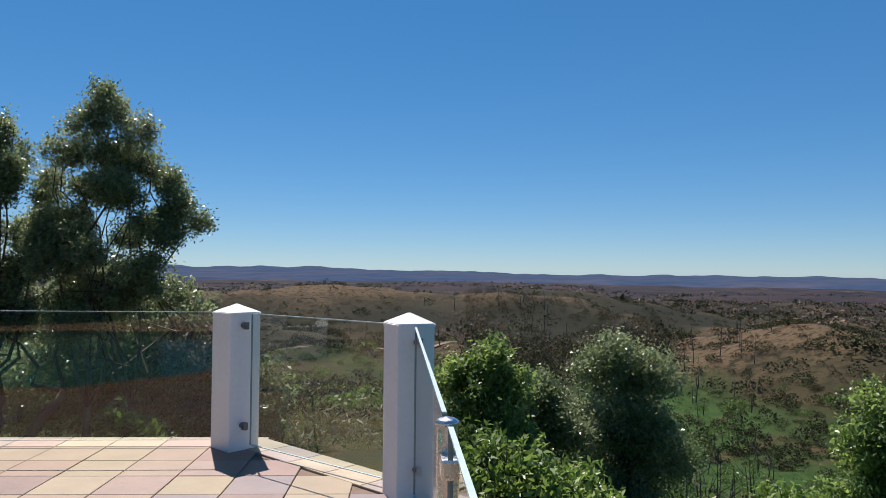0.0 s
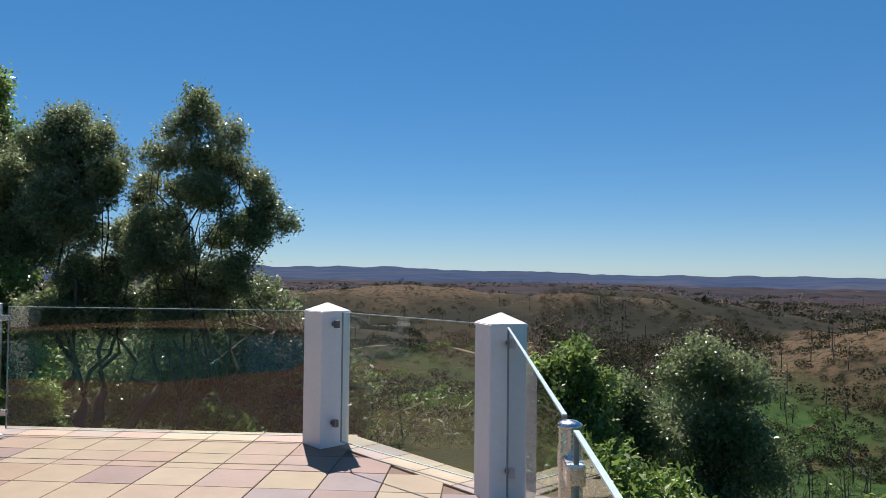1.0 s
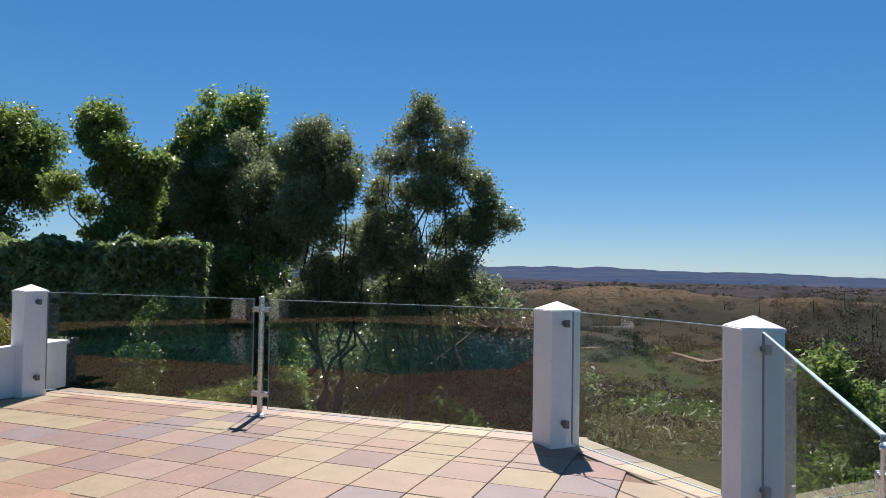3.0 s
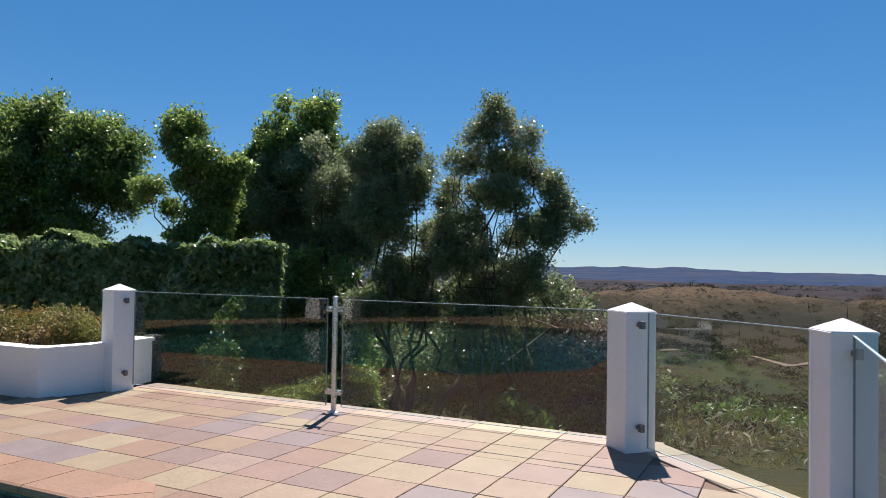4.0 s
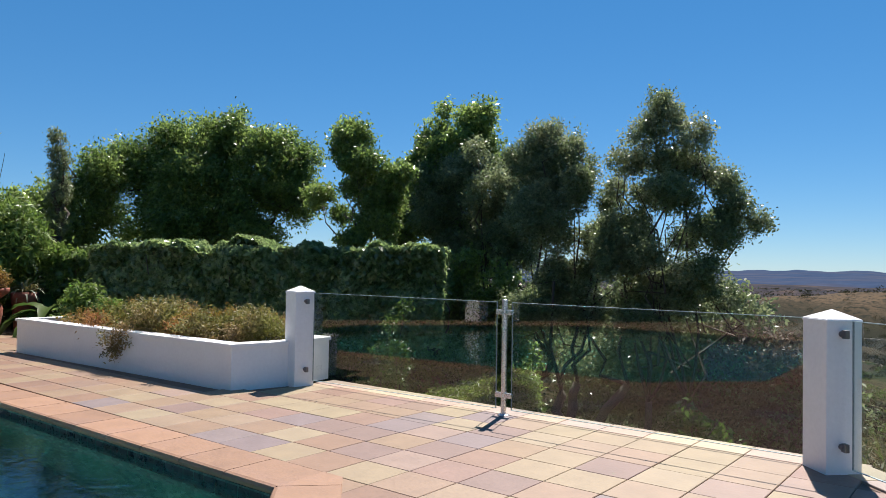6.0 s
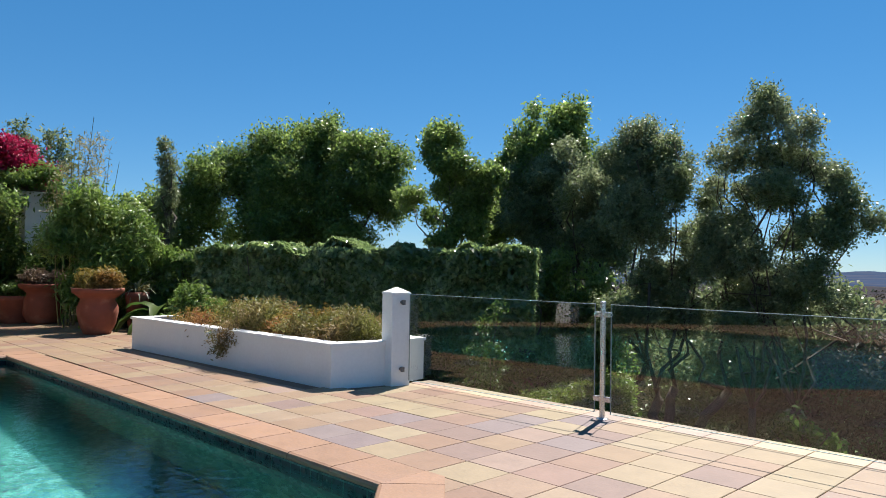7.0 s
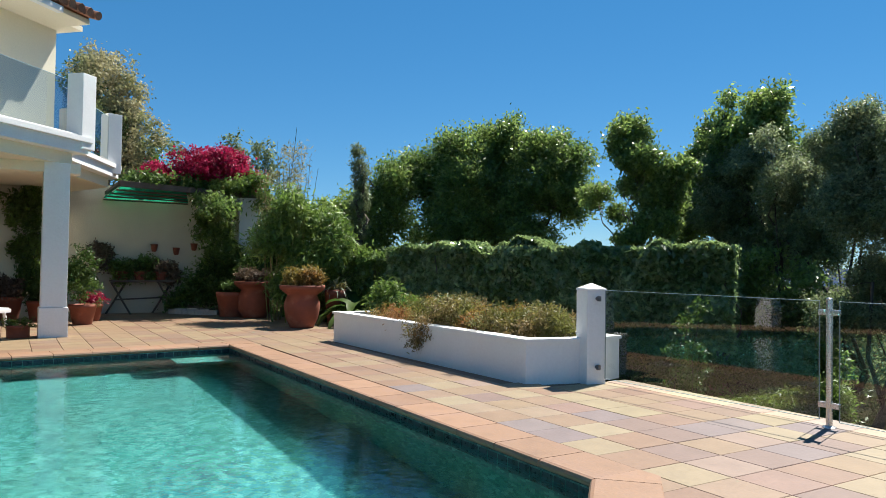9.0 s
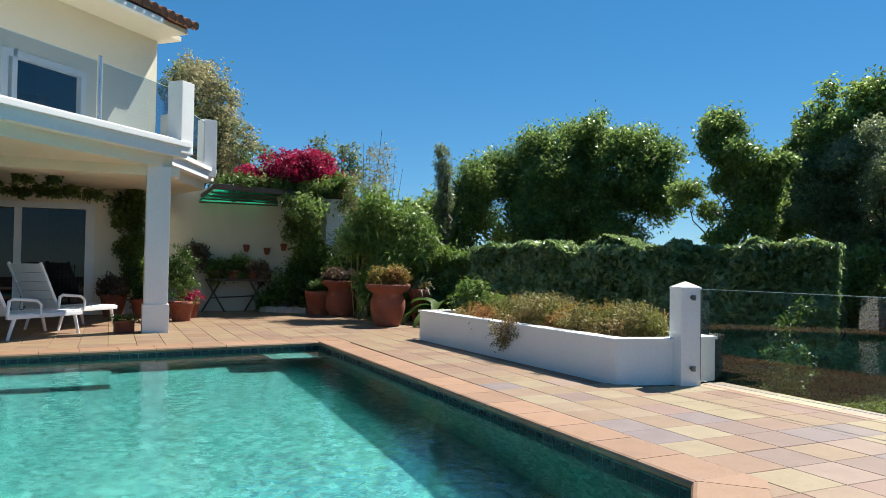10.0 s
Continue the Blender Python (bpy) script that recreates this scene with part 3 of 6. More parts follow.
def water_material():
    m = bpy.data.materials.new("pool_water")
    m.use_nodes = True
    n, l = m.node_tree.nodes, m.node_tree.links
    n.remove(n["Principled BSDF"])
    fr, rf, gl, ms, bp, tx, tx2, mx, geo = (n.new("ShaderNode" + k) for k in (
        "Fresnel", "BsdfRefraction", "BsdfGlossy", "MixShader", "Bump", "TexNoise", "TexNoise", "Math", "NewGeometry"))
    fr.inputs["IOR"].default_value = 1.33
    rf.inputs["IOR"].default_value = 1.33
    rf.inputs["Color"].default_value = (0.50, 0.93, 0.98, 1)
    rf.inputs["Roughness"].default_value = 0.0
    gl.inputs["Roughness"].default_value = 0.0
    tx.inputs["Scale"].default_value = 10.0
    tx.inputs["Detail"].default_value = 3
    tx2.inputs["Scale"].default_value = 26
    tx2.inputs["Detail"].default_value = 2
    mx.operation = "MULTIPLY_ADD"
    mx.inputs[1].default_value = 0.3
    l.new(geo.outputs["Position"], tx.inputs["Vector"])
    l.new(geo.outputs["Position"], tx2.inputs["Vector"])
    l.new(tx2.outputs[0], mx.inputs[0])
    l.new(tx.outputs[0], mx.inputs[2])
    bp.inputs["Strength"].default_value = 0.75
    bp.inputs["Distance"].default_value = 0.0044
    l.new(mx.outputs[0], bp.inputs["Height"])
    for s in (fr, rf, gl):
        l.new(bp.outputs[0], s.inputs["Normal"])
    l.new(fr.outputs[0], ms.inputs[0])
    l.new(rf.outputs[0], ms.inputs[1])
    l.new(gl.outputs[0], ms.inputs[2])
    l.new(ms.outputs[0], n["Material Output"].inputs["Surface"])
    return m


wb = bmesh.new()
wb.faces.new([wb.verts.new((x, y, -0.088)) for x, y in POOL])
water = part("water", wb, water_material())
water.visible_shadow = False
tagged(water, "clear rippled turquoise pool water", "water", kind="structure")

# ---- fence posts, steel posts and glass ----
def masonry_post(x, y, side, turn, height, label, seed):
    t = thing("fence_post", label, "fence post", "fence posts", at=(x, y, 0))
    h = side / 2
    bm = bmesh.new()
    add_box(bm, -h, -h, -0.012, h, h, height, 0.012)
    body = part("shaft", bm, M_WHITE, t)
    cap = bmesh.new()
    e = h + 0.004
    lo = [cap.verts.new(p) for p in ((-e, -e, height - 0.012), (e, -e, height - 0.012), (e, e, height - 0.012), (-e, e, height - 0.012))]
    md = [cap.verts.new(p) for p in ((-e, -e, height + 0.006), (e, -e, height + 0.006), (e, e, height + 0.006), (-e, e, height + 0.006))]
    top = cap.verts.new((0, 0, height + 0.062))
    for k in range(4):
        cap.faces.new((lo[k], lo[(k + 1) % 4], md[(k + 1) % 4], md[k]))
        cap.faces.new((md[k], md[(k + 1) % 4], top))
    cap.faces.new(lo[::-1])
    bmesh.ops.bevel(cap, geom=cap.edges[:], offset=0.004, segments=2, affect="EDGES")
    part("cap", cap, M_WHITE, t)
    t.rotation_euler = (0, 0, radians(turn))
    return t


def hinge(parent, spot, way, m=None):
    """A small steel glass clamp on a post face, with its jaw out along way."""
    bm = bmesh.new()
    x, y, z = spot
    wx, wy = way
    add_tube(bm, (x, y, z), (x + wx * 0.035, y + wy * 0.035, z), 0.017, 0.017, 12)
    add_box(bm, -0.013, -0.013, -0.024, 0.024, 0.013, 0.024, 0.004,
            Matrix.Translation((x + wx * 0.032, y + wy * 0.032, z)) @ Matrix.Rotation(math.atan2(wy, wx), 4, "Z"))
    part("glass_clamp", bm, M_CLAMP, parent, "dull steel glass clamp", smooth=False)


P1, P2, PP = (1.49, 1.66), (2.63, 0.64), (-3.03, 1.50)
post1 = masonry_post(*P1, 0.222, -45, 0.875, "white rendered masonry fence post at the terrace corner", 1)
post2 = masonry_post(*P2, 0.205, 22.5, 0.885, "white rendered masonry fence post beside the hillside drop", 2)
post3 = masonry_post(*PP, 0.205, -12, 0.885, "white rendered masonry fence post at the planter's end", 3)
for z in (0.16, 0.80):
    hinge(post1, (0.111, -0.02, z), (1, 0))
    hinge(post2, (0.0, -0.1025, z), (0, -1))
    hinge(post3, (0.1025, 0.0, z), (1, 0))


def steel_post(x, y, along, r=0.022, height=0.895):
    """A round steel post with clamps on both sides along the fence."""
    t = thing("steel_post", "brushed stainless steel fence post with glass clamps", "fence post", "steel fence posts", at=(x, y, 0))
    a = Matrix.Rotation(math.atan2(along[1], along[0]), 4, "Z")
    part("pole", tube((0, 0, -0.012), (0, 0, height), r, r, 24), M_STEEL, t, smooth=False)
    part("cap", lathe([(r + 0.002, height - 0.006), (r + 0.002, height + 0.001), (r * 0.75, height + 0.006), (0.003, height + 0.009)], 24), M_STEEL, t, "domed steel cap", smooth=True)
    part("foot_ring", lathe([(0.047, -0.012), (0.047, 0.006), (r + 0.004, 0.014)], 24), M_STEEL, t)
    for z in (0.155, 0.80):
        for s in (-1, 1):
            bm = box(r * 0.6, -0.016, z - 0.02, 0.075, 0.016, z + 0.02, 0.006)
            bm.transform(a @ Matrix.Rotation(0 if s > 0 else math.pi, 4, "Z"))
            part("glass_clamp", bm, M_STEEL, t, "steel glass clamp")
    return t


steel_post(-0.79, 1.645, (1, 0))
steel_post(2.725, -1.72, (0.02, -1), 0.0215, 0.875)
steel_post(2.79, -4.6, (0.02, -1), 0.0215, 0.875)


def glass_panel(a, b, z0=0.045, z1=0.88, label="clear frameless glass fence panel"):
    ax, ay = a
    bx, by = b
    L = math.hypot(bx - ax, by - ay)
    m = Matrix.Translation((ax, ay, 0)) @ Matrix.Rotation(math.atan2(by - ay, bx - ax), 4, "Z")
    t = thing("glass_panel", label, "glass fence", "glass fence panels", at=((ax + bx) / 2, (ay + by) / 2, z0))
    to = Matrix.Translation((-(ax + bx) / 2, -(ay + by) / 2, -z0)) @ m
    q = bmesh.new()
    vs = [q.verts.new(p) for p in ((0, 0, z0 + 0.004), (L, 0, z0 + 0.004), (L, 0, z1 - 0.004), (0, 0, z1 - 0.004))]
    q.faces.new(vs)
    q.transform(to)
    pane = part("pane", q, M_GLASS, t)
    pane.visible_shadow = False
    for nm, c in (("top_edge", (0, -0.005, z1 - 0.004, L, 0.005, z1)), ("bottom_edge", (0, -0.005, z0, L, 0.005, z0 + 0.004))):
        e = box(*c)
        e.transform(to)
        part(nm, e, M_GLASS_EDGE, t, "pale green polished glass edge")
    for x0 in (0, L - 0.004):
        e = box(x0, -0.005, z0 + 0.004, x0 + 0.004, 0.005, z1 - 0.004)
        e.transform(to)
        part("side_edge", e, M_GLASS_SIDE, t)
    return t


glass_panel((-2.90, 1.56), (-0.86, 1.645))
glass_panel((-0.72, 1.645), (1.36, 1.66))
glass_panel((1.62, 1.53), (2.50, 0.78))
glass_panel((2.665, 0.50), (2.722, -1.65))
glass_panel((2.728, -1.79), (2.788, -4.53))


# ---- house ----
house = thing("house", "two-storey cream rendered villa with white balcony and column", "house", at=(-13.0, -5.0, 0))
H_INV = Matrix.Translation((13.0, 5.0, 0))


def hpart(name, bm, mat, label="", parent=None, smooth=False):
    bm.transform(H_INV)
    return part(name, bm, mat, parent or house, label, smooth)


DIAG = Matrix(((-math.sqrt(0.5), math.sqrt(0.5), 0, 0), (math.sqrt(0.5), math.sqrt(0.5), 0, 0), (0, 0, 1, 0), (0, 0, 0, 1)))


def dbox(u0, n0, z0, u1, n1, z1, bevel=0.0):
    """A box in the diagonal facade's own axes: u along it, n outwards."""
    bm = box(u0, n0, z0, u1, n1, z1, bevel)
    bm.transform(DIAG)
    bmesh.ops.reverse_faces(bm, faces=bm.faces[:])
    return bm


# ground floor walls, with the opening of the sliding door
WX = -13.55
hpart("wall", box(WX - 0.3, -3.62, -0.012, WX, -2.75, 2.75), M_CREAM)
hpart("wall", box(WX - 0.3, -8.0, 2.16, WX, -3.62, 2.75), M_CREAM)
hpart("wall", box(WX - 0.3, -12.0, -0.012, WX, -8.0, 2.75), M_CREAM)
hpart("wall", box(-14.6, -2.75, -0.012, WX - 0.002, -2.45, 2.75), M_CREAM)
hpart("wall", box(-14.6, -2.45, -0.012, -14.3, 1.35, 2.66), M_CREAM_SHADED, "cream garden wall with shade put into its colour")
# inner wall and floor take a dark colour to stand in for the room's dimness
hpart("inner_wall", box(-17.2, -12.0, -0.012, -17.0, -2.75, 2.75), M_TIMBER)
hpart("inner_floor", box(-17.0, -12.0, -0.1, WX - 0.3, -2.75, -0.002), M_TIMBER)

door = thing("sliding_door", "white-framed sliding glass patio door", "door", kind="structure", at=(WX, -5.8, 0))
door.name = "door_1"
D_INV = Matrix.Translation((-WX, 5.8, 0))


def dpart(name, bm, mat, label=""):
    bm.transform(D_INV)
    return part(name, bm, mat, door, label)


for y0, y1 in ((-3.78, -3.62), (-8.0, -7.86)):
    dpart("door_jamb", box(WX - 0.16, y0, 0, WX + 0.02, y1, 2.16, 0.008), M_FRAME)
dpart("door_head", box(WX - 0.16, -7.86, 2.04, WX + 0.02, -3.78, 2.16, 0.008), M_FRAME)
dpart("door_sill", box(WX - 0.16, -7.86, -0.01, WX + 0.02, -3.78, 0.05, 0.008), M_FRAME)
for y in (-4.92, -6.1, -7.0):
    dpart("door_stile", box(WX - 0.12, y - 0.065, 0.05, WX - 0.02, y + 0.065, 2.04, 0.006), M_FRAME)
for y0, y1 in ((-4.855, -3.78), (-6.035, -4.985), (-6.935, -6.165), (-7.86, -7.065)):
    q = bmesh.new()
    q.faces.new([q.verts.new(p) for p in ((WX - 0.07, y0, 0.05), (WX - 0.07, y1, 0.05), (WX - 0.07, y1, 2.04), (WX - 0.07, y0, 2.04))])
    dpart("pane", q, M_WINDOW)
M_CURTAIN = material("curtain", (0.30, 0.26, 0.18), 0.9, 0.2, 8, 60, 0.2)
cb = bmesh.new()
for k in range(18):
    add_tube(cb, (WX - 0.42 + 0.02 * (k % 2), -3.85 - 0.035 * k, 0.03), (WX - 0.42 + 0.02 * (k % 2), -3.85 - 0.035 * k, 2.1), 0.026, 0.026, 6)
tagged(part("curtain", cb, M_CURTAIN), "drawn beige curtain behind the sliding door", "curtain")

# balcony slab and soffit
SL_A, SL_A2, SL_B = (-9.55, -2.30), (-10.02, -2.62), (-12.66, -1.52)
SLAB = [(-3.6, -8.25), SL_A, SL_A2, SL_B, (-14.6, -2.2), (-14.6, -12.0), (-3.6, -12.0)]


def inset(points, d):
    """The outline moved inwards by d (for a counter-clockwise outline)."""
    out = []
    k = len(points)
    for i in range(k):
        p0, p, p1 = (Vector(points[j % k]) for j in (i - 1, i, i + 1))
        a, b = (p - p0).normalized(), (p1 - p).normalized()
        na, nb = Vector((-a.y, a.x)), Vector((-b.y, b.x))
        v = (na + nb)
        v = v / max(0.3, v.length_squared / 2)
        out.append(tuple(p + v * d))
    return out


hpart("balcony_fascia", prism(SLAB, 2.64, 2.80, 0.006), M_WHITE, "white fascia band of the balcony")
hpart("balcony_coping", prism(inset(SLAB, -0.05), 2.80, 2.88, 0.008), M_WHITE)
hpart("soffit", prism(inset(SLAB, 0.16), 2.47, 2.64), M_CREAM, "cream underside of the balcony")
hpart("balcony_upstand", prism(inset(SLAB, 0.03), 2.88, 2.91), M_WHITE)

lamp = bmesh.new()
bmesh.ops.create_uvsphere(lamp, u_segments=20, v_segments=8, radius=0.5)
for v in lamp.verts:
    v.co = Vector((v.co.x * 0.34, v.co.y * 0.34, min(0.02, v.co.z * 0.16)))
ceiling_lamp = part("ceiling_lamp", lamp, M_FRAME, smooth=True)
ceiling_lamp.location = (-10.1, -3.75, 2.452)
tagged(ceiling_lamp, "round unlit ceiling lamp under the balcony", "ceiling lamp")

# column with plinth
col = hpart("column", box(-9.71, -2.865, 0.42, -9.39, -2.535, 2.47, 0.01), M_WHITE, "square white rendered column")
hpart("plinth", box(-9.73, -2.885, -0.012, -9.37, -2.515, 0.42, 0.012), M_WHITE, "", col)
col2 = hpart("column", box(-6.22, -6.95, 0.42, -5.90, -6.62, 2.47, 0.01), M_WHITE, "square white rendered column")
hpart("plinth", box(-6.24, -6.97, -0.012, -5.88, -6.60, 0.42, 0.012), M_WHITE, "", col2)
hpart("wall", box(-13.85, -12.3, -0.012, -3.6, -12.0, 2.75), M_CREAM)
hpart("beam", box(-9.70, -9.0, 2.33, -9.42, -2.40, 2.47), M_CREAM)

# upper storey on the diagonal
N_UP = -9.9
hpart("upper_wall", dbox(4.62, N_UP - 0.3, 2.9, 6.12, N_UP, 4.88), M_CREAM)
hpart("upper_wall", dbox(3.2, N_UP - 0.3, 3.95, 4.62, N_UP, 4.88), M_CREAM)
hpart("upper_wall", dbox(-1.5, N_UP - 0.3, 2.9, 3.2, N_UP, 4.88), M_CREAM)
hpart("upper_wall", dbox(5.82, N_UP - 4.2, 2.9, 6.12, N_UP - 0.302, 4.88), M_CREAM)
win = thing("window_1", "white-framed balcony window of the upper floor", "window", kind="structure", at=(-10.2, -4.0, 2.9))
W_INV = Matrix.Translation((10.2, 4.0, -2.9))


def wpart(name, bm, mat):
    bm.transform(W_INV)
    return part(name, bm, mat, win)


for u0, u1 in ((3.2, 3.3), (3.36, 3.44), (4.52, 4.62)):
    wpart("frame", dbox(u0, N_UP - 0.14, 2.91, u1, N_UP + 0.015, 3.95, 0.006), M_FRAME)
wpart("frame", dbox(3.3, N_UP - 0.14, 3.85, 4.52, N_UP + 0.015, 3.95, 0.006), M_FRAME)
q = bmesh.new()
q.faces.new([q.verts.new(p) for p in ((3.3, N_UP - 0.08, 2.91), (4.52, N_UP - 0.08, 2.91), (4.52, N_UP - 0.08, 3.85), (3.3, N_UP - 0.08, 3.85))])
q.transform(DIAG)
wpart("pane", q, M_WINDOW)
# dark colour here replaces the shade of the upstairs room
hpart("inner_wall", dbox(-1.5, N_UP - 2.6, 2.9, 5.8, N_UP - 2.5, 5.0), M_TIMBER)
# roof: eave slab, soffit, gutter and rows of barrel tiles
hpart("eave", dbox(-1.6, N_UP - 4.4, 4.88, 5.98, N_UP + 0.76, 4.96, 0.008), M_CREAM)
# added eave return, only there to shade the end of the upper wall
hpart("eave", dbox(5.982, N_UP - 4.4, 4.88, 6.25, N_UP + 0.40, 4.96, 0.008), M_CREAM)
hpart("gutter", dbox(-1.6, N_UP + 0.765, 4.83, 5.30, N_UP + 0.875, 4.93, 0.02), M_WHITE, "white eave gutter")
roof = bmesh.new()
for k in range(40):
    u = 5.98 - 0.19 * k
    a, b = Vector((u, N_UP + 0.93, 5.01)), Vector((u, N_UP - 1.8, 5.83))
    add_tube(roof, a, b, 0.07, 0.07, 10)
    add_tube(roof, a + Vector((-0.095, -0.03, -0.02)), b + Vector((-0.095, 0, -0.02)), 0.045, 0.045, 8)
roof.transform(DIAG)
tagged(hpart("roof_tiles", roof, M_ROOF, "terracotta barrel roof tiles"), kind="stuff")
hpart("roof_deck", shifted(box(-1.6, N_UP - 4.4, 4.965, 5.96, N_UP + 0.76, 4.99), DIAG), M_ROOF)

# balcony balustrade: white posts and glass
def balcony_post(x, y, s, z1, turn=0):
    bm = box(-s / 2, -s / 2, 2.70, s / 2, s / 2, z1, 0.012)
    top = bm.verts.new((0, 0, z1 + 0.06))
    bm.transform(Matrix.Translation((x, y, 0)) @ Matrix.Rotation(radians(turn), 4, "Z"))
    bm.verts.remove(top)
    return hpart("balcony_post", bm, M_WHITE, "white masonry balcony post")


balcony_post(-9.60, -2.40, 0.27, 3.80, 45)
balcony_post(-9.92, -2.52, 0.22, 3.34, 30)
balcony_post(-12.46, -1.68, 0.27, 3.80, 20)


def balcony_glass(a, b, z1=3.72):
    L = math.hypot(b[0] - a[0], b[1] - a[1])
    m = Matrix.Translation((a[0], a[1], 0)) @ Matrix.Rotation(math.atan2(b[1] - a[1], b[0] - a[0]), 4, "Z")
    q = bmesh.new()
    q.faces.new([q.verts.new(p) for p in ((0, 0, 2.95), (L, 0, 2.95), (L, 0, z1), (0, 0, z1))])
    q.transform(m)
    g = hpart("balcony_glass", q, M_BALCONY_GLASS, "grey-tinted balcony glass")
    e = box(0, -0.005, z1, L, 0.005, z1 + 0.006)
    e.transform(m)
    hpart("glass_edge", e, M_GLASS_EDGE, "", g)


balcony_glass((-8.62, -3.48), (-9.72, -2.52))
balcony_glass((-6.6, -5.5), (-8.55, -3.55))
balcony_glass((-10.15, -2.62), (-12.3, -1.74))
hpart("balcony_steel", tube((-8.585, -3.515, 2.9), (-8.585, -3.515, 3.80), 0.024, 0.024, 14), M_STEEL, "steel balcony post")

# ---- planter ----
pl = thing("planter", "long white rendered masonry planter on the terrace", "planter", at=(-5.3, 1.2, 0))
PI = Matrix.Translation((5.3, -1.2, 0))
PLAN = [(-7.50, 0.74), (-3.22, 0.87), (-3.08, 1.42), (-3.16, 2.0), (-7.45, 1.95)]


def ring(outer, inner, z0, z1):
    """An upright wall between two outlines."""
    bm = bmesh.new()
    k = len(outer)
    rows = [[bm.verts.new((x, y, z)) for x, y in pts] for pts, z in ((outer, z0), (outer, z1), (inner, z1), (inner, z0))]
    for a, b in zip(rows, rows[1:] + rows[:1]):
        for i in range(k):
            bm.faces.new((a[i], a[(i + 1) % k], b[(i + 1) % k], b[i]))
    return bm


for nm, bm, mt in (("planter_wall", ring(PLAN, inset(PLAN, 0.13), -0.012, 0.385), M_WHITE),
                   ("planter_coping", ring(inset(PLAN, -0.018), inset(PLAN, 0.15), 0.385, 0.415), M_WHITE),
                   ("soil", prism(inset(PLAN, 0.14), 0.1, 0.33), M_SOIL)):
    bm.transform(PI)
    part(nm, bm, mt, pl)


# ---- trees beyond the fence ----
def at_ground(x, y):
    return (x, y, ground_z(x, y) - 0.03)


def lobes(y, spread, seed, rows):
    """Crown lobes from (x, z, half width, half height), set to and fro about a plane across the view."""
    rng = np.random.default_rng(seed)
    return [(x, y + rng.uniform(-spread, spread), z, w * 1.04, (w + h) * 0.55, h * 1.04) for x, z, w, h in rows]


# airy grey-green tree with a slanting stem, nearest the open view
tree("tree", "airy grey-green evergreen tree with slanting bare stems", at_ground(-1.55, 6.2), lobes(6.1, 0.35, 211, [
    (-1.19, 3.23, 0.28, 0.25), (-0.87, 2.85, 0.23, 0.23), (-1.44, 2.88, 0.25, 0.23), (-1.22, 2.53, 0.37, 0.26), (-1.73, 2.6, 0.24, 0.19),
    (-0.82, 2.47, 0.24, 0.18), (-1.51, 2.16, 0.36, 0.23), (-0.51, 2.25, 0.18, 0.22), (-1.02, 2.12, 0.32, 0.23), (-0.35, 1.87, 0.29, 0.26),
    (-0.08, 1.74, 0.13, 0.15), (-0.58, 1.63, 0.31, 0.25), (-1.76, 1.79, 0.33, 0.32), (-1.99, 2.29, 0.16, 0.14), (-1.82, 1.34, 0.38, 0.35),
    (-0.73, 1.08, 0.31, 0.3), (-1.2, 0.92, 0.37, 0.28), (-1.7, 0.83, 0.43, 0.33), (-0.53, 0.81, 0.22, 0.18), (-1.09, 1.57, 0.2, 0.18),
    (-1.29, 1.3, 0.23, 0.22), (-1.5, 1.57, 0.23, 0.19), (-1.04, 0.77, 0.3, 0.18), (-1.53, 0.48, 0.35, 0.23)]),
    100000, L_OLIVE, 0.045, 11, trunk_r=0.075, fork=0.25, clump=0.08, per=20, shell=0.25, trunks=2, aspect=0.5, droop=0.0)
tree("tree", "dense dark grey-green evergreen tree with several stems", at_ground(-2.8, 6.15), lobes(6.4, 0.35, 212, [
    (-3.2, 3.14, 0.33, 0.26), (-2.7, 2.88, 0.24, 0.25), (-3.6, 2.9, 0.3, 0.3), (-3.14, 2.63, 0.6, 0.4), (-2.57, 2.35, 0.24, 0.35),
    (-2.98, 1.89, 0.53, 0.5), (-2.47, 1.51, 0.25, 0.43), (-2.77, 1.04, 0.49, 0.41), (-3.25, 0.47, 0.52, 0.29),
    (-2.57, 0.54, 0.38, 0.28), (-2.29, 2.09, 0.15, 0.22)]),
    105000, L_OLIVE, 0.046, 12, trunk_r=0.10, fork=0.25, clump=0.085, per=22, shell=0.3, trunks=3, aspect=0.5, droop=0.0)
tree("tree", "dense dusty-green evergreen tree beside the sandy path", at_ground(-5.0, 8.0), lobes(7.9, 0.4, 216, [
    (-5.92, 2.91, 0.59, 0.45), (-6.63, 2.83, 0.44, 0.46), (-5.16, 2.56, 0.5, 0.5), (-6.33, 2.11, 0.67, 0.63), (-5.02, 1.83, 0.78, 0.64),
    (-6.04, 1.25, 0.75, 0.58), (-6.71, 0.58, 0.53, 0.42), (-5.24, 0.37, 0.73, 0.37), (-5.31, 3.25, 0.25, 0.21), (-4.67, 2.59, 0.31, 0.41),
    (-4.65, 1.57, 0.37, 0.51)]),
    110000, L_OLIVE, 0.054, 16, trunk_r=0.11, fork=0.3, clump=0.10, per=22, shell=0.3, trunks=2, aspect=0.5, droop=0.0)
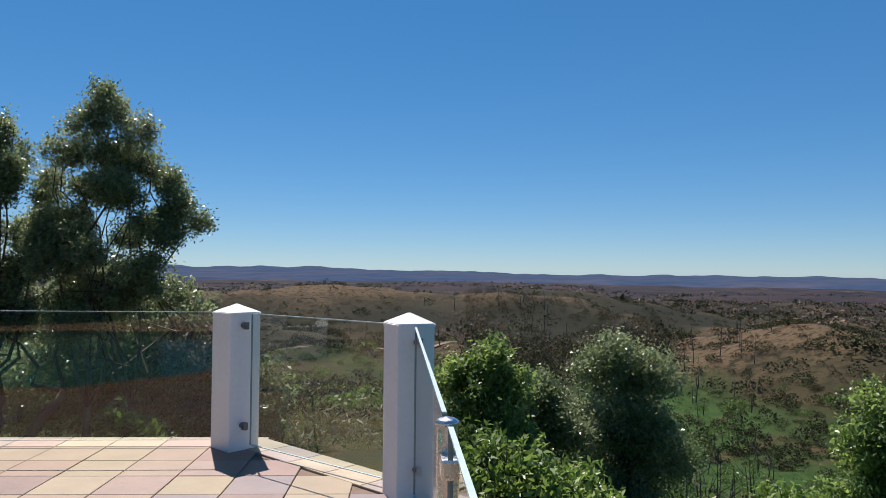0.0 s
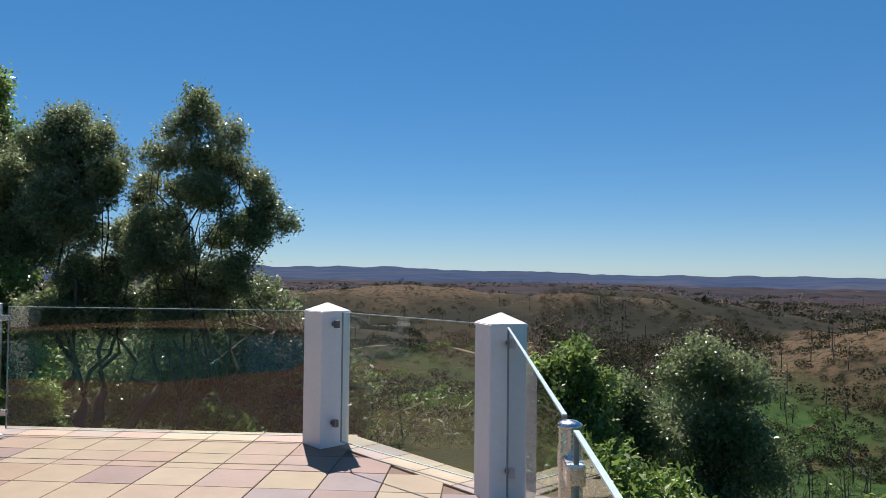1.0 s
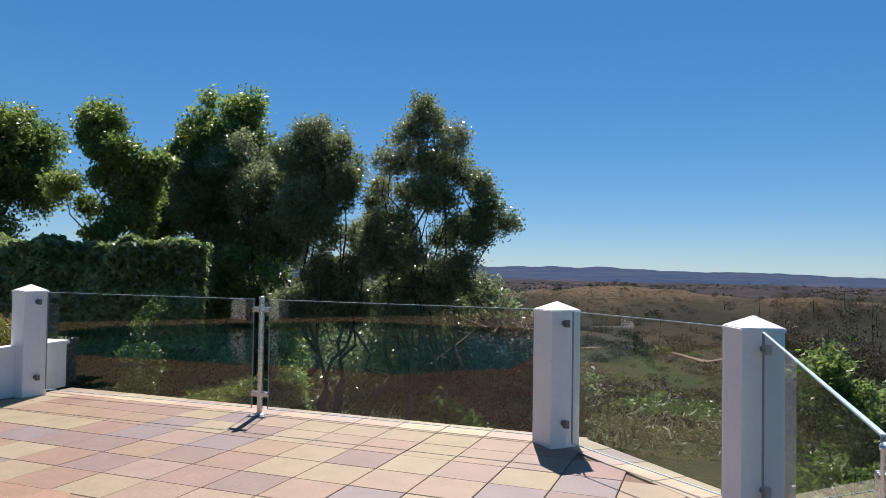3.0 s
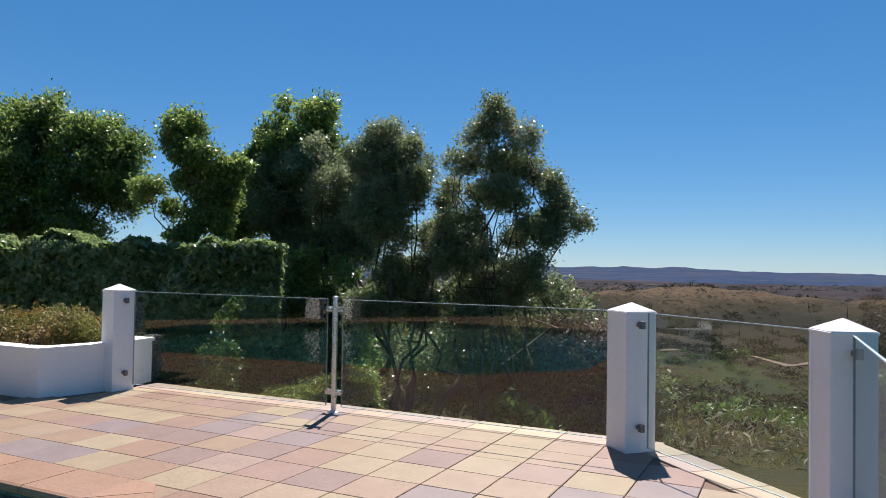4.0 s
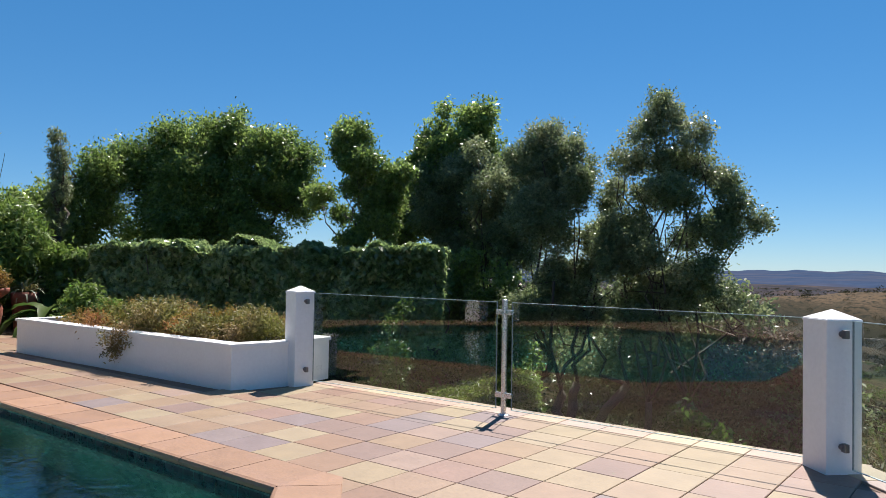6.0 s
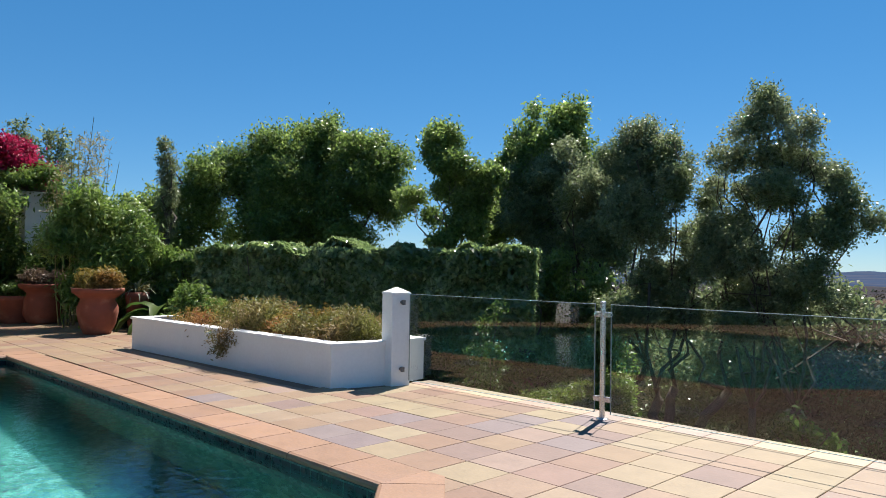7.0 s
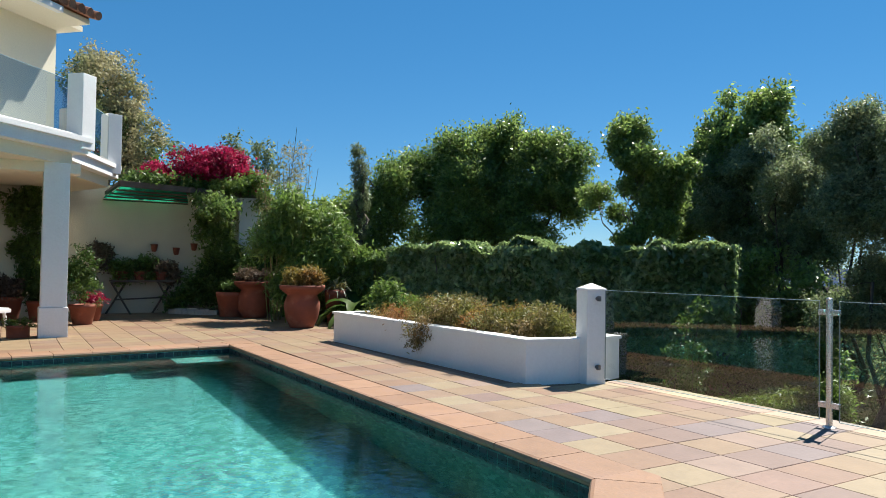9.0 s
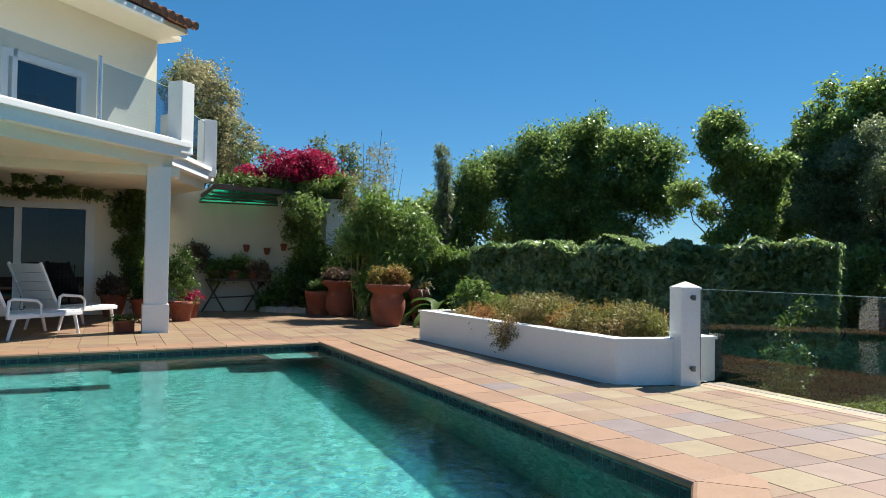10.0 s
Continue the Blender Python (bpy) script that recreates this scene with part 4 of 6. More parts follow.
tree("tree", "tall glossy broad-leaved green tree behind the hedge", at_ground(-6.3, 8.7), lobes(8.6, 0.3, 213, [
    (-6.09, 4.12, 0.41, 0.34), (-7.26, 3.87, 0.35, 0.33), (-6.86, 4.37, 0.09, 0.23), (-6.36, 3.62, 0.52, 0.34), (-7.1, 3.44, 0.49, 0.4),
    (-5.8, 3.58, 0.22, 0.27), (-8.08, 2.62, 0.36, 0.48), (-7.79, 1.95, 0.5, 0.5), (-6.91, 2.75, 0.69, 0.58), (-7.92, 1.24, 0.52, 0.48),
    (-6.31, 1.71, 0.79, 0.68), (-5.52, 3.03, 0.33, 0.44), (-7.51, 3.13, 0.35, 0.35)]),
    62000, L_DARK, 0.088, 13, trunk_r=0.11, fork=0.3, clump=0.12, per=16, shell=0.25, aspect=0.5, droop=-0.1)
tree("tree", "slender broad-leaved tree with a forked pale trunk", at_ground(-6.9, 6.1), lobes(6.1, 0.25, 214, [
    (-6.89, 3.41, 0.37, 0.26), (-7.15, 3.16, 0.32, 0.24), (-6.64, 2.95, 0.37, 0.29), (-6.29, 2.71, 0.35, 0.25), (-6.86, 2.57, 0.27, 0.27),
    (-6.44, 2.35, 0.37, 0.29), (-5.99, 2.78, 0.15, 0.13), (-7.63, 2.44, 0.24, 0.2), (-8.0, 2.33, 0.2, 0.14),
    (-7.39, 2.09, 0.2, 0.16), (-6.54, 1.94, 0.37, 0.33), (-6.86, 1.65, 0.33, 0.24)]),
    34000, L_DARK, 0.070, 14, bark=M_BARK_PALE, trunk_r=0.06, fork=0.5, clump=0.095, per=16, shell=0.3, aspect=0.5, droop=-0.2)
tree("tree", "large round-crowned dark green tree beyond the hedge", at_ground(-11.1, 5.9), [
    (-11.6, 5.4, 3.45, 0.85, 0.8, 0.62), (-10.6, 6.4, 3.7, 0.85, 0.8, 0.55), (-10.9, 6.0, 4.0, 0.6, 0.6, 0.4), (-10.1, 6.9, 3.75, 0.5, 0.5, 0.45),
    (-12.3, 4.5, 2.95, 0.85, 0.8, 0.62), (-11.2, 5.7, 2.7, 1.2, 1.0, 0.8), (-10.2, 6.8, 2.9, 0.8, 0.8, 0.8),
    (-9.65, 7.2, 3.35, 0.42, 0.42, 0.42), (-9.65, 7.2, 2.5, 0.5, 0.5, 0.42), (-12.7, 4.0, 2.2, 0.85, 0.8, 0.7), (-11.6, 5.1, 1.8, 1.1, 1.0, 0.7), (-10.5, 6.2, 1.9, 0.9, 0.9, 0.6)],
    120000, L_DARK, 0.080, 15, trunk_r=0.16, fork=0.35, clump=0.15, per=24, shell=0.5, aspect=0.5, droop=-0.2)
# trees on the slope below the terrace
tree("tree", "leafy green tree on the slope below the terrace", at_ground(3.5, 5.9), [
    (3.55, 5.9, 0.02, 0.30, 0.3, 0.30), (3.25, 5.8, -0.3, 0.36, 0.36, 0.36), (3.75, 6.0, -0.45, 0.40, 0.4, 0.40), (3.45, 5.8, -1.0, 0.6, 0.55, 0.55), (3.9, 6.0, -1.3, 0.5, 0.5, 0.5)],
    24000, L_DARK, 0.07, 21, trunk_r=0.07, fork=0.3, clump=0.10, per=16, shell=0.35, aspect=0.5)
tree("tree", "rounded dense evergreen tree on the slope", at_ground(5.75, 7.4), [
    (5.75, 7.4, 0.0, 0.40, 0.4, 0.32), (5.4, 7.4, -0.35, 0.42, 0.42, 0.40), (6.1, 7.4, -0.4, 0.45, 0.45, 0.42), (5.75, 7.4, -0.9, 0.75, 0.7, 0.55), (5.55, 7.3, -1.6, 0.7, 0.7, 0.6), (6.2, 7.4, -1.5, 0.6, 0.6, 0.6), (5.8, 7.3, -2.3, 0.8, 0.7, 0.6)],
    48000, L_OLIVE, 0.06, 22, trunk_r=0.09, fork=0.3, clump=0.11, per=20, shell=0.4, aspect=0.5)
tree("tree", "small evergreen tree between larger ones on the slope", at_ground(4.45, 6.9), [
    (4.45, 6.9, -0.55, 0.36, 0.36, 0.30), (4.25, 6.8, -0.95, 0.42, 0.42, 0.40), (4.75, 6.9, -1.05, 0.45, 0.45, 0.42), (4.5, 6.8, -1.7, 0.6, 0.6, 0.6)],
    22000, L_OLIVE, 0.06, 23, trunk_r=0.06, fork=0.3, clump=0.11, per=18, shell=0.4, aspect=0.5)
tree("tree", "dark evergreen tree at the edge of the slope", at_ground(9.2, 7.0), [
    (9.3, 7.0, -0.75, 0.40, 0.4, 0.36), (9.1, 6.9, -1.2, 0.5, 0.5, 0.45), (9.6, 7.1, -1.5, 0.6, 0.6, 0.55), (9.2, 6.9, -2.2, 0.65, 0.65, 0.6)],
    13000, L_DARK, 0.085, 24, trunk_r=0.07, fork=0.3, clump=0.11, per=18, shell=0.4, aspect=0.5)
for k, (x, y, top, r, sd) in enumerate(((3.55, 3.5, -0.35, 0.42, 31), (4.2, 4.0, -0.75, 0.5, 32), (3.35, 4.6, -0.55, 0.4, 33), (6.9, 4.9, -1.2, 0.45, 34), (-0.1, 4.0, -0.2, 0.26, 35))):
    gz = ground_z(x, y)
    b = tagged(new("bush"), "light green leafy bush growing below the terrace edge", "bush", "bushes below the terrace")
    b.location = (x, y, gz)
    sm = bmesh.new()
    rng_b = np.random.default_rng(sd)
    for q in range(7):
        limb(sm, bent((0, 0, -0.05), (rng_b.normal() * r * 0.5, rng_b.normal() * r * 0.5, (top - gz) * rng_b.uniform(0.6, 0.95)), rng_b, 0.2, 4), 0.014, 0.004, 5)
    part("stems", sm, M_BARK, b).name = "stem"
    foliage("leaves", [(x, y, top - r * 0.9, r, r, r * 0.9), (x + r * 0.5, y + 0.1, top - r * 1.8, r, r, r), (x - r * 0.4, y, top - r * 2.2, r, r, r), (x, y, (gz + top) / 2 - 0.3, r * 1.2, r * 1.2, r)],
            6500 if k < 3 else 3500, L_LIME if k in (0, 1, 3) else L_GREEN, 0.10, sd, b, (x, y, gz), clump=0.09, per=10, aspect=0.4).name = "leaf_mass"


# ---- hedge ----
def hedge(a, b, width, z0, z1, count, leaf, size, seed):
    """A clipped hedge: leaves crowd its front, back and top, over a twiggy core."""
    rng = np.random.default_rng(seed)
    a, b = np.array(a, float), np.array(b, float)
    L = np.linalg.norm(b - a)
    d = (b - a) / L
    s = np.array((-d[1], d[0]))
    t = thing("hedge", "clipped dark green laurel hedge with glossy leaves", "hedge", at=(*((a + b) / 2), z0))
    og = np.array((*((a + b) / 2), z0))
    u = rng.uniform(0, L, count)
    face = rng.uniform(size=count) * 1.25
    v = np.where(face < 0.45, -width / 2 + rng.exponential(0.07, count), np.where(face < 0.6, width / 2 - rng.exponential(0.07, count), rng.uniform(-width / 2, width / 2, count)))
    z = np.where((face < 0.6) | (face > 1.0), rng.uniform(z0, z1, count), z1 - rng.exponential(0.08, count))
    lump = np.array([0.22 * noise.noise(Vector((uu * 1.3, zz * 1.5, seed))) + 0.16 * noise.noise(Vector((uu * 4.2, zz * 4.2, seed))) for uu, zz in zip(u, z)])
    v = v - lump * (face < 0.45)
    z = z + lump * (face >= 0.6) * (face <= 1.0) * 1.2
    p = np.stack([a[0] + d[0] * u + s[0] * v, a[1] + d[1] * u + s[1] * v, z], axis=1) - og
    out = np.where((face < 0.45)[:, None], np.array((-s[0], -s[1], 0.3)), np.array((0, 0, 0.9)))
    ob = new("leaf_mass", raw_mesh("leaf_mass", leaf_quads(p, size, rng, 0.5, 0.5, out=out * 0.15, face=out + np.array((0, 0, 0.45))), 4, leaf))
    ob.parent = t
    bm = bmesh.new()
    for q in range(int(L * 9)):
        uu, vv = rng.uniform(0, L), rng.uniform(-width * 0.3, width * 0.3)
        x, y = a + d * uu + s * vv
        limb(bm, bent(np.array((x, y, z0 - 0.1)) - og, np.array((x + rng.normal() * 0.15, y + rng.normal() * 0.15, z1 - 0.15)) - og, rng, 0.2, 4), 0.02, 0.006, 5)
    part("stem", bm, M_BARK, t)


hedge((-9.9, 3.05), (-4.75, 6.0), 0.9, -0.1, 1.42, 62000, L_LAUREL, 0.115, 41)
hedge((-12.3, 1.9), (-9.9, 3.1), 0.8, -0.1, 1.25, 11000, L_DARK, 0.10, 42)


# ---- hillside cover ----
def scatter(name, label, category, leaf, seed, count, d0, d1, az0, az1, radius, quads, size, mask=(0.02, 0.0), flat=0.7, aspect=0.6):
    """Low clumps strewn over the hills, thicker in some tracts than in others."""
    rng = np.random.default_rng(seed)
    pts = []
    while len(pts) < count:
        d = math.exp(rng.uniform(math.log(d0), math.log(d1)))
        az = radians(rng.uniform(az0, az1))
        x, y = 2.6 + d * math.sin(az), -3.1 + d * math.cos(az)
        if noise.noise(Vector((x, y, seed)) * mask[0]) + rng.uniform(-0.35, 0.35) < mask[1]:
            continue
        r = rng.uniform(*radius) * (1 + 0.5 * rng.exponential())
        pts.append((x, y, ground_z(x, y), r))
    c = np.array(pts)
    n = len(c)
    o = rng.normal(size=(n, quads, 3))
    o /= np.linalg.norm(o, axis=2, keepdims=True)
    o[:, :, 2] = np.abs(o[:, :, 2]) * flat
    p = c[:, None, :3] + o * c[:, None, 3:4] * rng.uniform(0.6, 1.05, size=(n, quads, 1))
    sz = np.repeat(c[:, 3] / np.mean(radius), quads)[:, None] * size
    me = raw_mesh(name, leaf_quads(p.reshape(-1, 3), sz, rng, 0.0, aspect, out=(o * 0.6).reshape(-1, 3)), 4, leaf)
    tagged(new(name, me), label, category, kind="stuff")


scatter("scrub_bushes", "green scrub bushes on the near slope", "bushes", L_LIME, 51, 420, 15, 60, 8, 42, (0.2, 0.45), 130, 0.065, (0.08, 0.0))
scatter("scrub_bushes", "mid-green scrub bushes on the near slope", "bushes", L_GREEN, 58, 1500, 14, 120, 8, 42, (0.2, 0.5), 140, 0.07, (0.08, 0.0))
scatter("scrub_bushes", "dark scrub bushes on the near slope", "bushes", L_SHRUB, 52, 300, 18, 110, -60, 42, (0.2, 0.5), 150, 0.08, (0.06, 0.02))
scatter("field_scrub", "green bushes dotted over the valley field", "bushes", L_GREEN, 66, 900, 30, 130, -18, 8, (0.25, 0.6), 110, 0.09, (0.05, -0.05), 0.8)
scatter("field_scrub", "dark bushes dotted over the valley field", "bushes", L_SHRUB, 67, 700, 45, 150, -18, 8, (0.25, 0.65), 110, 0.10, (0.05, -0.1), 0.8)
scatter("spur_scrub", "dark bushes dotted over the ochre spur", "scrub", L_SHRUB, 65, 620, 70, 200, 16, 40, (0.3, 0.7), 150, 0.10, (0.04, -0.05), 0.9)
scatter("hill_scrub", "dark scrub dotted over ochre hills", "scrub", L_SHRUB, 53, 2600, 130, 480, -50, 38, (0.5, 1.0), 80, 0.17, (0.018, -0.1), 0.9)
scatter("hill_scrub", "green scrub tracts over the hills", "scrub", L_SHRUB, 64, 500, 100, 420, -30, 40, (0.7, 1.4), 120, 0.2, (0.014, 0.05))
scatter("valley_woods", "grey burnt woods in the valley below", "woods", L_SHRUB, 62, 1100, 105, 270, 4, 20, (0.7, 1.3), 100, 0.17, (0.03, -0.2), 1.4)
scatter("valley_woods", "brown burnt woods in the valley below", "woods", L_BROWN, 63, 450, 105, 270, 2, 20, (0.6, 1.2), 90, 0.16, (0.03, -0.1), 1.6)
scatter("far_woods", "far burnt woods on distant hills", "woods", L_SHRUB, 55, 5000, 330, 1300, -60, 38, (1.2, 2.4), 16, 0.8, (0.006, 0.08))
scatter("far_woods", "far brown woods on distant hills", "woods", L_BROWN, 59, 3000, 330, 1300, -60, 38, (1.2, 2.4), 16, 0.8, (0.006, 0.05))
scatter("meadow_grass", "dry and green meadow grass", "grass", L_GRASS, 56, 7000, 10, 70, -15, 42, (0.08, 0.2), 9, 0.10, (0.12, -0.25), 1.0, 0.14)
scatter("meadow_grass", "tall straw-coloured grass", "grass", L_DRY, 57, 4500, 12, 80, -14, 30, (0.08, 0.2), 9, 0.11, (0.10, 0.0), 1.0, 0.12)


def dead_trees(seed, count):
    """Bare burnt stems standing in the valley."""
    rng = np.random.default_rng(seed)
    bm = bmesh.new()
    for _ in range(count):
        d = math.exp(rng.uniform(math.log(28), math.log(260)))
        az = radians(rng.uniform(5, 27) if rng.uniform() > 0.08 else rng.uniform(-14, 5))
        x, y = 2.6 + d * math.sin(az), -3.1 + d * math.cos(az)
        z = ground_z(x, y)
        h = rng.uniform(1.2, 3.2) * (1 + 1.1 * smooth01((d - 70) / 60))
        top = (x + rng.normal() * 0.25, y + rng.normal() * 0.25, z + h)
        limb(bm, bent((x, y, z - 0.2), top, rng, 0.06, 3), 0.03 + 0.0005 * d, 0.012, 4)
        for _q in range(5):
            f = rng.uniform(0.35, 0.95)
            s = (x + (top[0] - x) * f, y + (top[1] - y) * f, z + h * f)
            limb(bm, [s, (s[0] + rng.normal() * 0.4, s[1] + rng.normal() * 0.4, s[2] + rng.uniform(0.1, 0.6))], 0.014 + 0.0002 * d, 0.006, 3)
    tagged(part("burnt_stems", bm, M_DEAD), "bare burnt tree stems standing in the valley", "dead trees", kind="stuff")


dead_trees(61, 260)

# sandy garden path and soil bed beyond the fence
M_PATH = material("sandy_path", (0.26, 0.182, 0.124), 0.95, 0.15, 1.5, 30, 0.4, coords="World")


def ribbon(name, label, line, width, mat, lift=0.03):
    bm = bmesh.new()
    rows = []
    k = len(line)
    for i, (x, y) in enumerate(line):
        x0, y0 = line[max(i - 1, 0)]
        x1, y1 = line[min(i + 1, k - 1)]
        d = Vector((x1 - x0, y1 - y0)).normalized()
        row = []
        for f in (-0.5, -0.25, 0, 0.25, 0.5):
            w = width * (1 + 0.25 * noise.noise(Vector((i * 0.7, f * 4, 2))))
            q = (x - d.y * f * w, y + d.x * f * w)
            row.append(bm.verts.new((*q, ground_z(*q) + lift - 0.05 * (abs(f) > 0.4))))
        rows.append(row)
    for a, b in zip(rows, rows[1:]):
        for j in range(4):
            bm.faces.new((a[j], a[j + 1], b[j + 1], b[j]))
    tagged(part(name, bm, mat, smooth=True), label, "path", kind="structure")


ribbon("garden_path", "pale sandy garden path", [(-2.2, 5.1), (-2.6, 5.7), (-3.1, 6.4), (-3.7, 7.2), (-4.5, 8.3), (-5.7, 9.8), (-7.5, 12)], 0.55, M_PATH)
def polar(d, az):
    return (2.6 + d * math.sin(radians(az)), -3.1 + d * math.cos(radians(az)))


M_TRACK = material("dusty_track", (0.18, 0.126, 0.084), 0.95, 0.15, 0.4, 4, 0.2, coords="World")
ribbon("dirt_track", "pale dusty track at the foot of the hill", [polar(122 + 5 * math.sin(k * 0.7), -17 + 1.1 * k) for k in range(20)], 1.3, M_TRACK, 0.25)
ribbon("dirt_track", "pale dusty track across the valley floor", [polar(84 + 2 * math.sin(k * 0.9), -13 + 1.2 * k) for k in range(9)], 0.8, M_TRACK, 0.2)
ribbon("dirt_track", "pale track winding over the far hillside", [polar(300 - 6 * k + 8 * math.sin(k * 0.8), 24 + 0.9 * k) for k in range(14)], 3.5, M_TRACK, 0.5)
ribbon("dirt_track", "bare earth track down the green valley", [polar(24 + 2.2 * k, 21 + 1.2 * math.sin(k * 0.8)) for k in range(10)], 0.9, M_TRACK, 0.12)
ribbon("soil_bed", "bare reddish soil bed beside the terrace", [(-3.95, 4.3), (-4.35, 4.9), (-4.85, 5.9), (-5.4, 7.0)], 0.9, material("red_soil", (0.189, 0.112, 0.077), 0.95, 0.25, 2, 30, 0.6, coords="World"))
for k, (x, y, r, h, lf, sd) in enumerate(((-4.0, 5.0, 0.5, 0.22, L_TURF, 71), (-3.4, 4.9, 0.6, 0.24, L_TURF, 72), (-3.0, 5.2, 0.45, 0.2, L_TURF, 87), (-3.6, 5.5, 0.5, 0.22, L_TURF, 88), (-3.6, 6.4, 0.28, 1.0, L_LIME, 89), (-4.65, 6.3, 0.5, 2.0, L_LAUREL, 90), (-4.3, 6.6, 0.45, 1.7, L_LAUREL, 91), (-5.0, 4.5, 0.6, 0.9, L_DARK, 81), (-5.7, 5.1, 0.6, 1.0, L_DARK, 82), (-5.9, 4.4, 0.6, 0.8, L_GREEN, 83), (-4.6, 5.6, 0.6, 0.9, L_DARK, 84), (-5.6, 6.0, 0.7, 1.1, L_DARK, 85), (-6.6, 5.2, 0.7, 0.9, L_DARK, 86), (-4.5, 3.5, 0.45, 0.5, L_SUCC, 80), (-4.6, 6.6, 0.7, 0.8, L_GREEN, 73), (-1.6, 4.3, 0.4, 0.35, L_GREEN, 74),
                                          (-0.6, 4.4, 0.4, 0.4, L_GREEN, 75), (0.2, 4.2, 0.35, 0.35, L_DRY, 76), (-5.2, 4.2, 0.5, 0.4, L_GREEN, 77), (1.0, 4.6, 0.35, 0.3, L_DRY, 78))):
    z = ground_z(x, y)
    ob = foliage("mound_plant", [(x, y, z + h * 0.35, r, r, h * 0.6), (x + r * 0.5, y, z + h * 0.3, r * 0.7, r * 0.7, h * 0.5)], 9000 if lf is L_TURF else 4200, lf, 0.075, sd, None, (x, y, z), clump=0.07, per=12, aspect=0.25)
    tagged(ob, "grassy turf tuft on the mound beyond the glass" if lf is L_TURF else "green garden shrub beyond the glass fence", "shrub", "garden shrubs beyond the fence")

for k, (x, y, r, top, lf, sd) in enumerate(((-1.3, 7.4, 0.75, 1.2, L_OLIVE, 171), (-2.4, 7.9, 0.8, 1.3, L_OLIVE, 172), (-0.35, 7.1, 0.6, 0.6, L_BROWN, 173), (0.35, 7.2, 0.5, 0.0, L_OLIVE, 175),
                                            (-1.9, 8.2, 0.7, 1.3, L_OLIVE, 178), (-3.4, 8.9, 0.8, 1.2, L_OLIVE, 179), (-0.8, 7.6, 0.6, 0.9, L_OLIVE, 180), (-5.2, 7.2, 0.6, 1.5, L_DARK, 181), (-4.5, 7.3, 0.5, 1.2, L_DARK, 182), (-5.6, 9.6, 1.0, 1.3, L_OLIVE, 176), (-7.2, 9.4, 1.0, 1.3, L_DARK, 177))):
    z = ground_z(x, y)
    h = top - z
    ob = foliage("undergrowth", [(x, y, z + h * 0.65, r, r * 0.8, h * 0.35), (x + r * 0.4, y, z + h * 0.35, r, r * 0.8, h * 0.4), (x - r * 0.5, y, z + h * 0.3, r, r * 0.8, h * 0.35)], 10000, lf, 0.09, sd, None, (x, y, z), clump=0.1, per=16, aspect=0.45)
    tagged(ob, "dense undergrowth of shrubs beneath the trees", "undergrowth", "undergrowth beneath the trees")


# twiggy shrub close behind the glass
for x, y, top, sd in ((-2.72, 2.35, 0.85, 191),):
    z = ground_z(x, y)
    shrub = thing("twiggy_shrub", "twiggy green shrub growing close behind the glass fence", "shrub", "shrubs behind the glass", at=(x, y, z))
    rng_s = np.random.default_rng(sd)
    sm = bmesh.new()
    spots = []
    for q in range(9):
        tip = (rng_s.normal() * 0.22, rng_s.normal() * 0.12, (top - z) * rng_s.uniform(0.55, 1.0))
        limb(sm, bent((0, 0, -0.05), tip, rng_s, 0.2, 4), 0.010, 0.003, 5)
        spots += [(tip[0] * f, tip[1] * f, tip[2] * f, 0.08, 0.08, 0.10) for f in (0.75, 1.0)]
    part("stem", sm, M_BARK, shrub)
    foliage("leaf_mass", spots, 1500, L_GREEN, 0.05, sd, shrub, (0, 0, 0), clump=0.05, per=8, aspect=0.4)


# ---- planter plants ----
def mound(name, label, category, blobs, leaves, leaf, size, seed, origin, group="", **kw):
    ob = foliage(name, blobs, leaves, leaf, size, seed, None, origin, **kw)
    return tagged(ob, label, category, group)


G_PL = "plants in the planter"
mound("succulent", "yellow-green succulent cushion in the planter", "plant", [(-3.6, 1.35, 0.48, 0.32, 0.34, 0.18), (-4.0, 1.25, 0.50, 0.34, 0.36, 0.20), (-3.9, 1.6, 0.5, 0.34, 0.3, 0.2)], 9000, L_SUCC, 0.045, 81, (-3.8, 1.4, 0.33), G_PL, clump=0.05, per=14, aspect=0.3, droop=-0.3)
mound("succulent", "orange-tinged succulent cushion in the planter", "plant", [(-4.45, 1.25, 0.47, 0.26, 0.32, 0.17), (-4.4, 1.6, 0.5, 0.26, 0.3, 0.18)], 5500, L_ORANGE, 0.045, 82, (-4.45, 1.4, 0.33), G_PL, clump=0.05, per=14, aspect=0.3, droop=-0.3)
mound("succulent", "trailing brownish-green succulent spilling over the planter's rim", "plant", [(-5.0, 1.15, 0.52, 0.40, 0.36, 0.22), (-5.5, 1.15, 0.52, 0.38, 0.36, 0.22), (-5.15, 0.82, 0.36, 0.30, 0.12, 0.16), (-5.2, 0.76, 0.22, 0.16, 0.06, 0.12), (-5.3, 1.5, 0.52, 0.4, 0.3, 0.22)], 12000, L_SUCC, 0.045, 83, (-5.2, 1.2, 0.33), G_PL, clump=0.05, per=14, aspect=0.3, droop=0.3)
mound("succulent", "low brown-tinged succulent patch in the planter", "plant", [(-6.0, 1.15, 0.44, 0.34, 0.34, 0.15), (-6.1, 1.55, 0.48, 0.36, 0.3, 0.18), (-6.55, 1.2, 0.42, 0.3, 0.3, 0.12)], 6500, L_ORANGE, 0.045, 84, (-6.2, 1.3, 0.33), G_PL, clump=0.05, per=14, aspect=0.3, droop=-0.2)
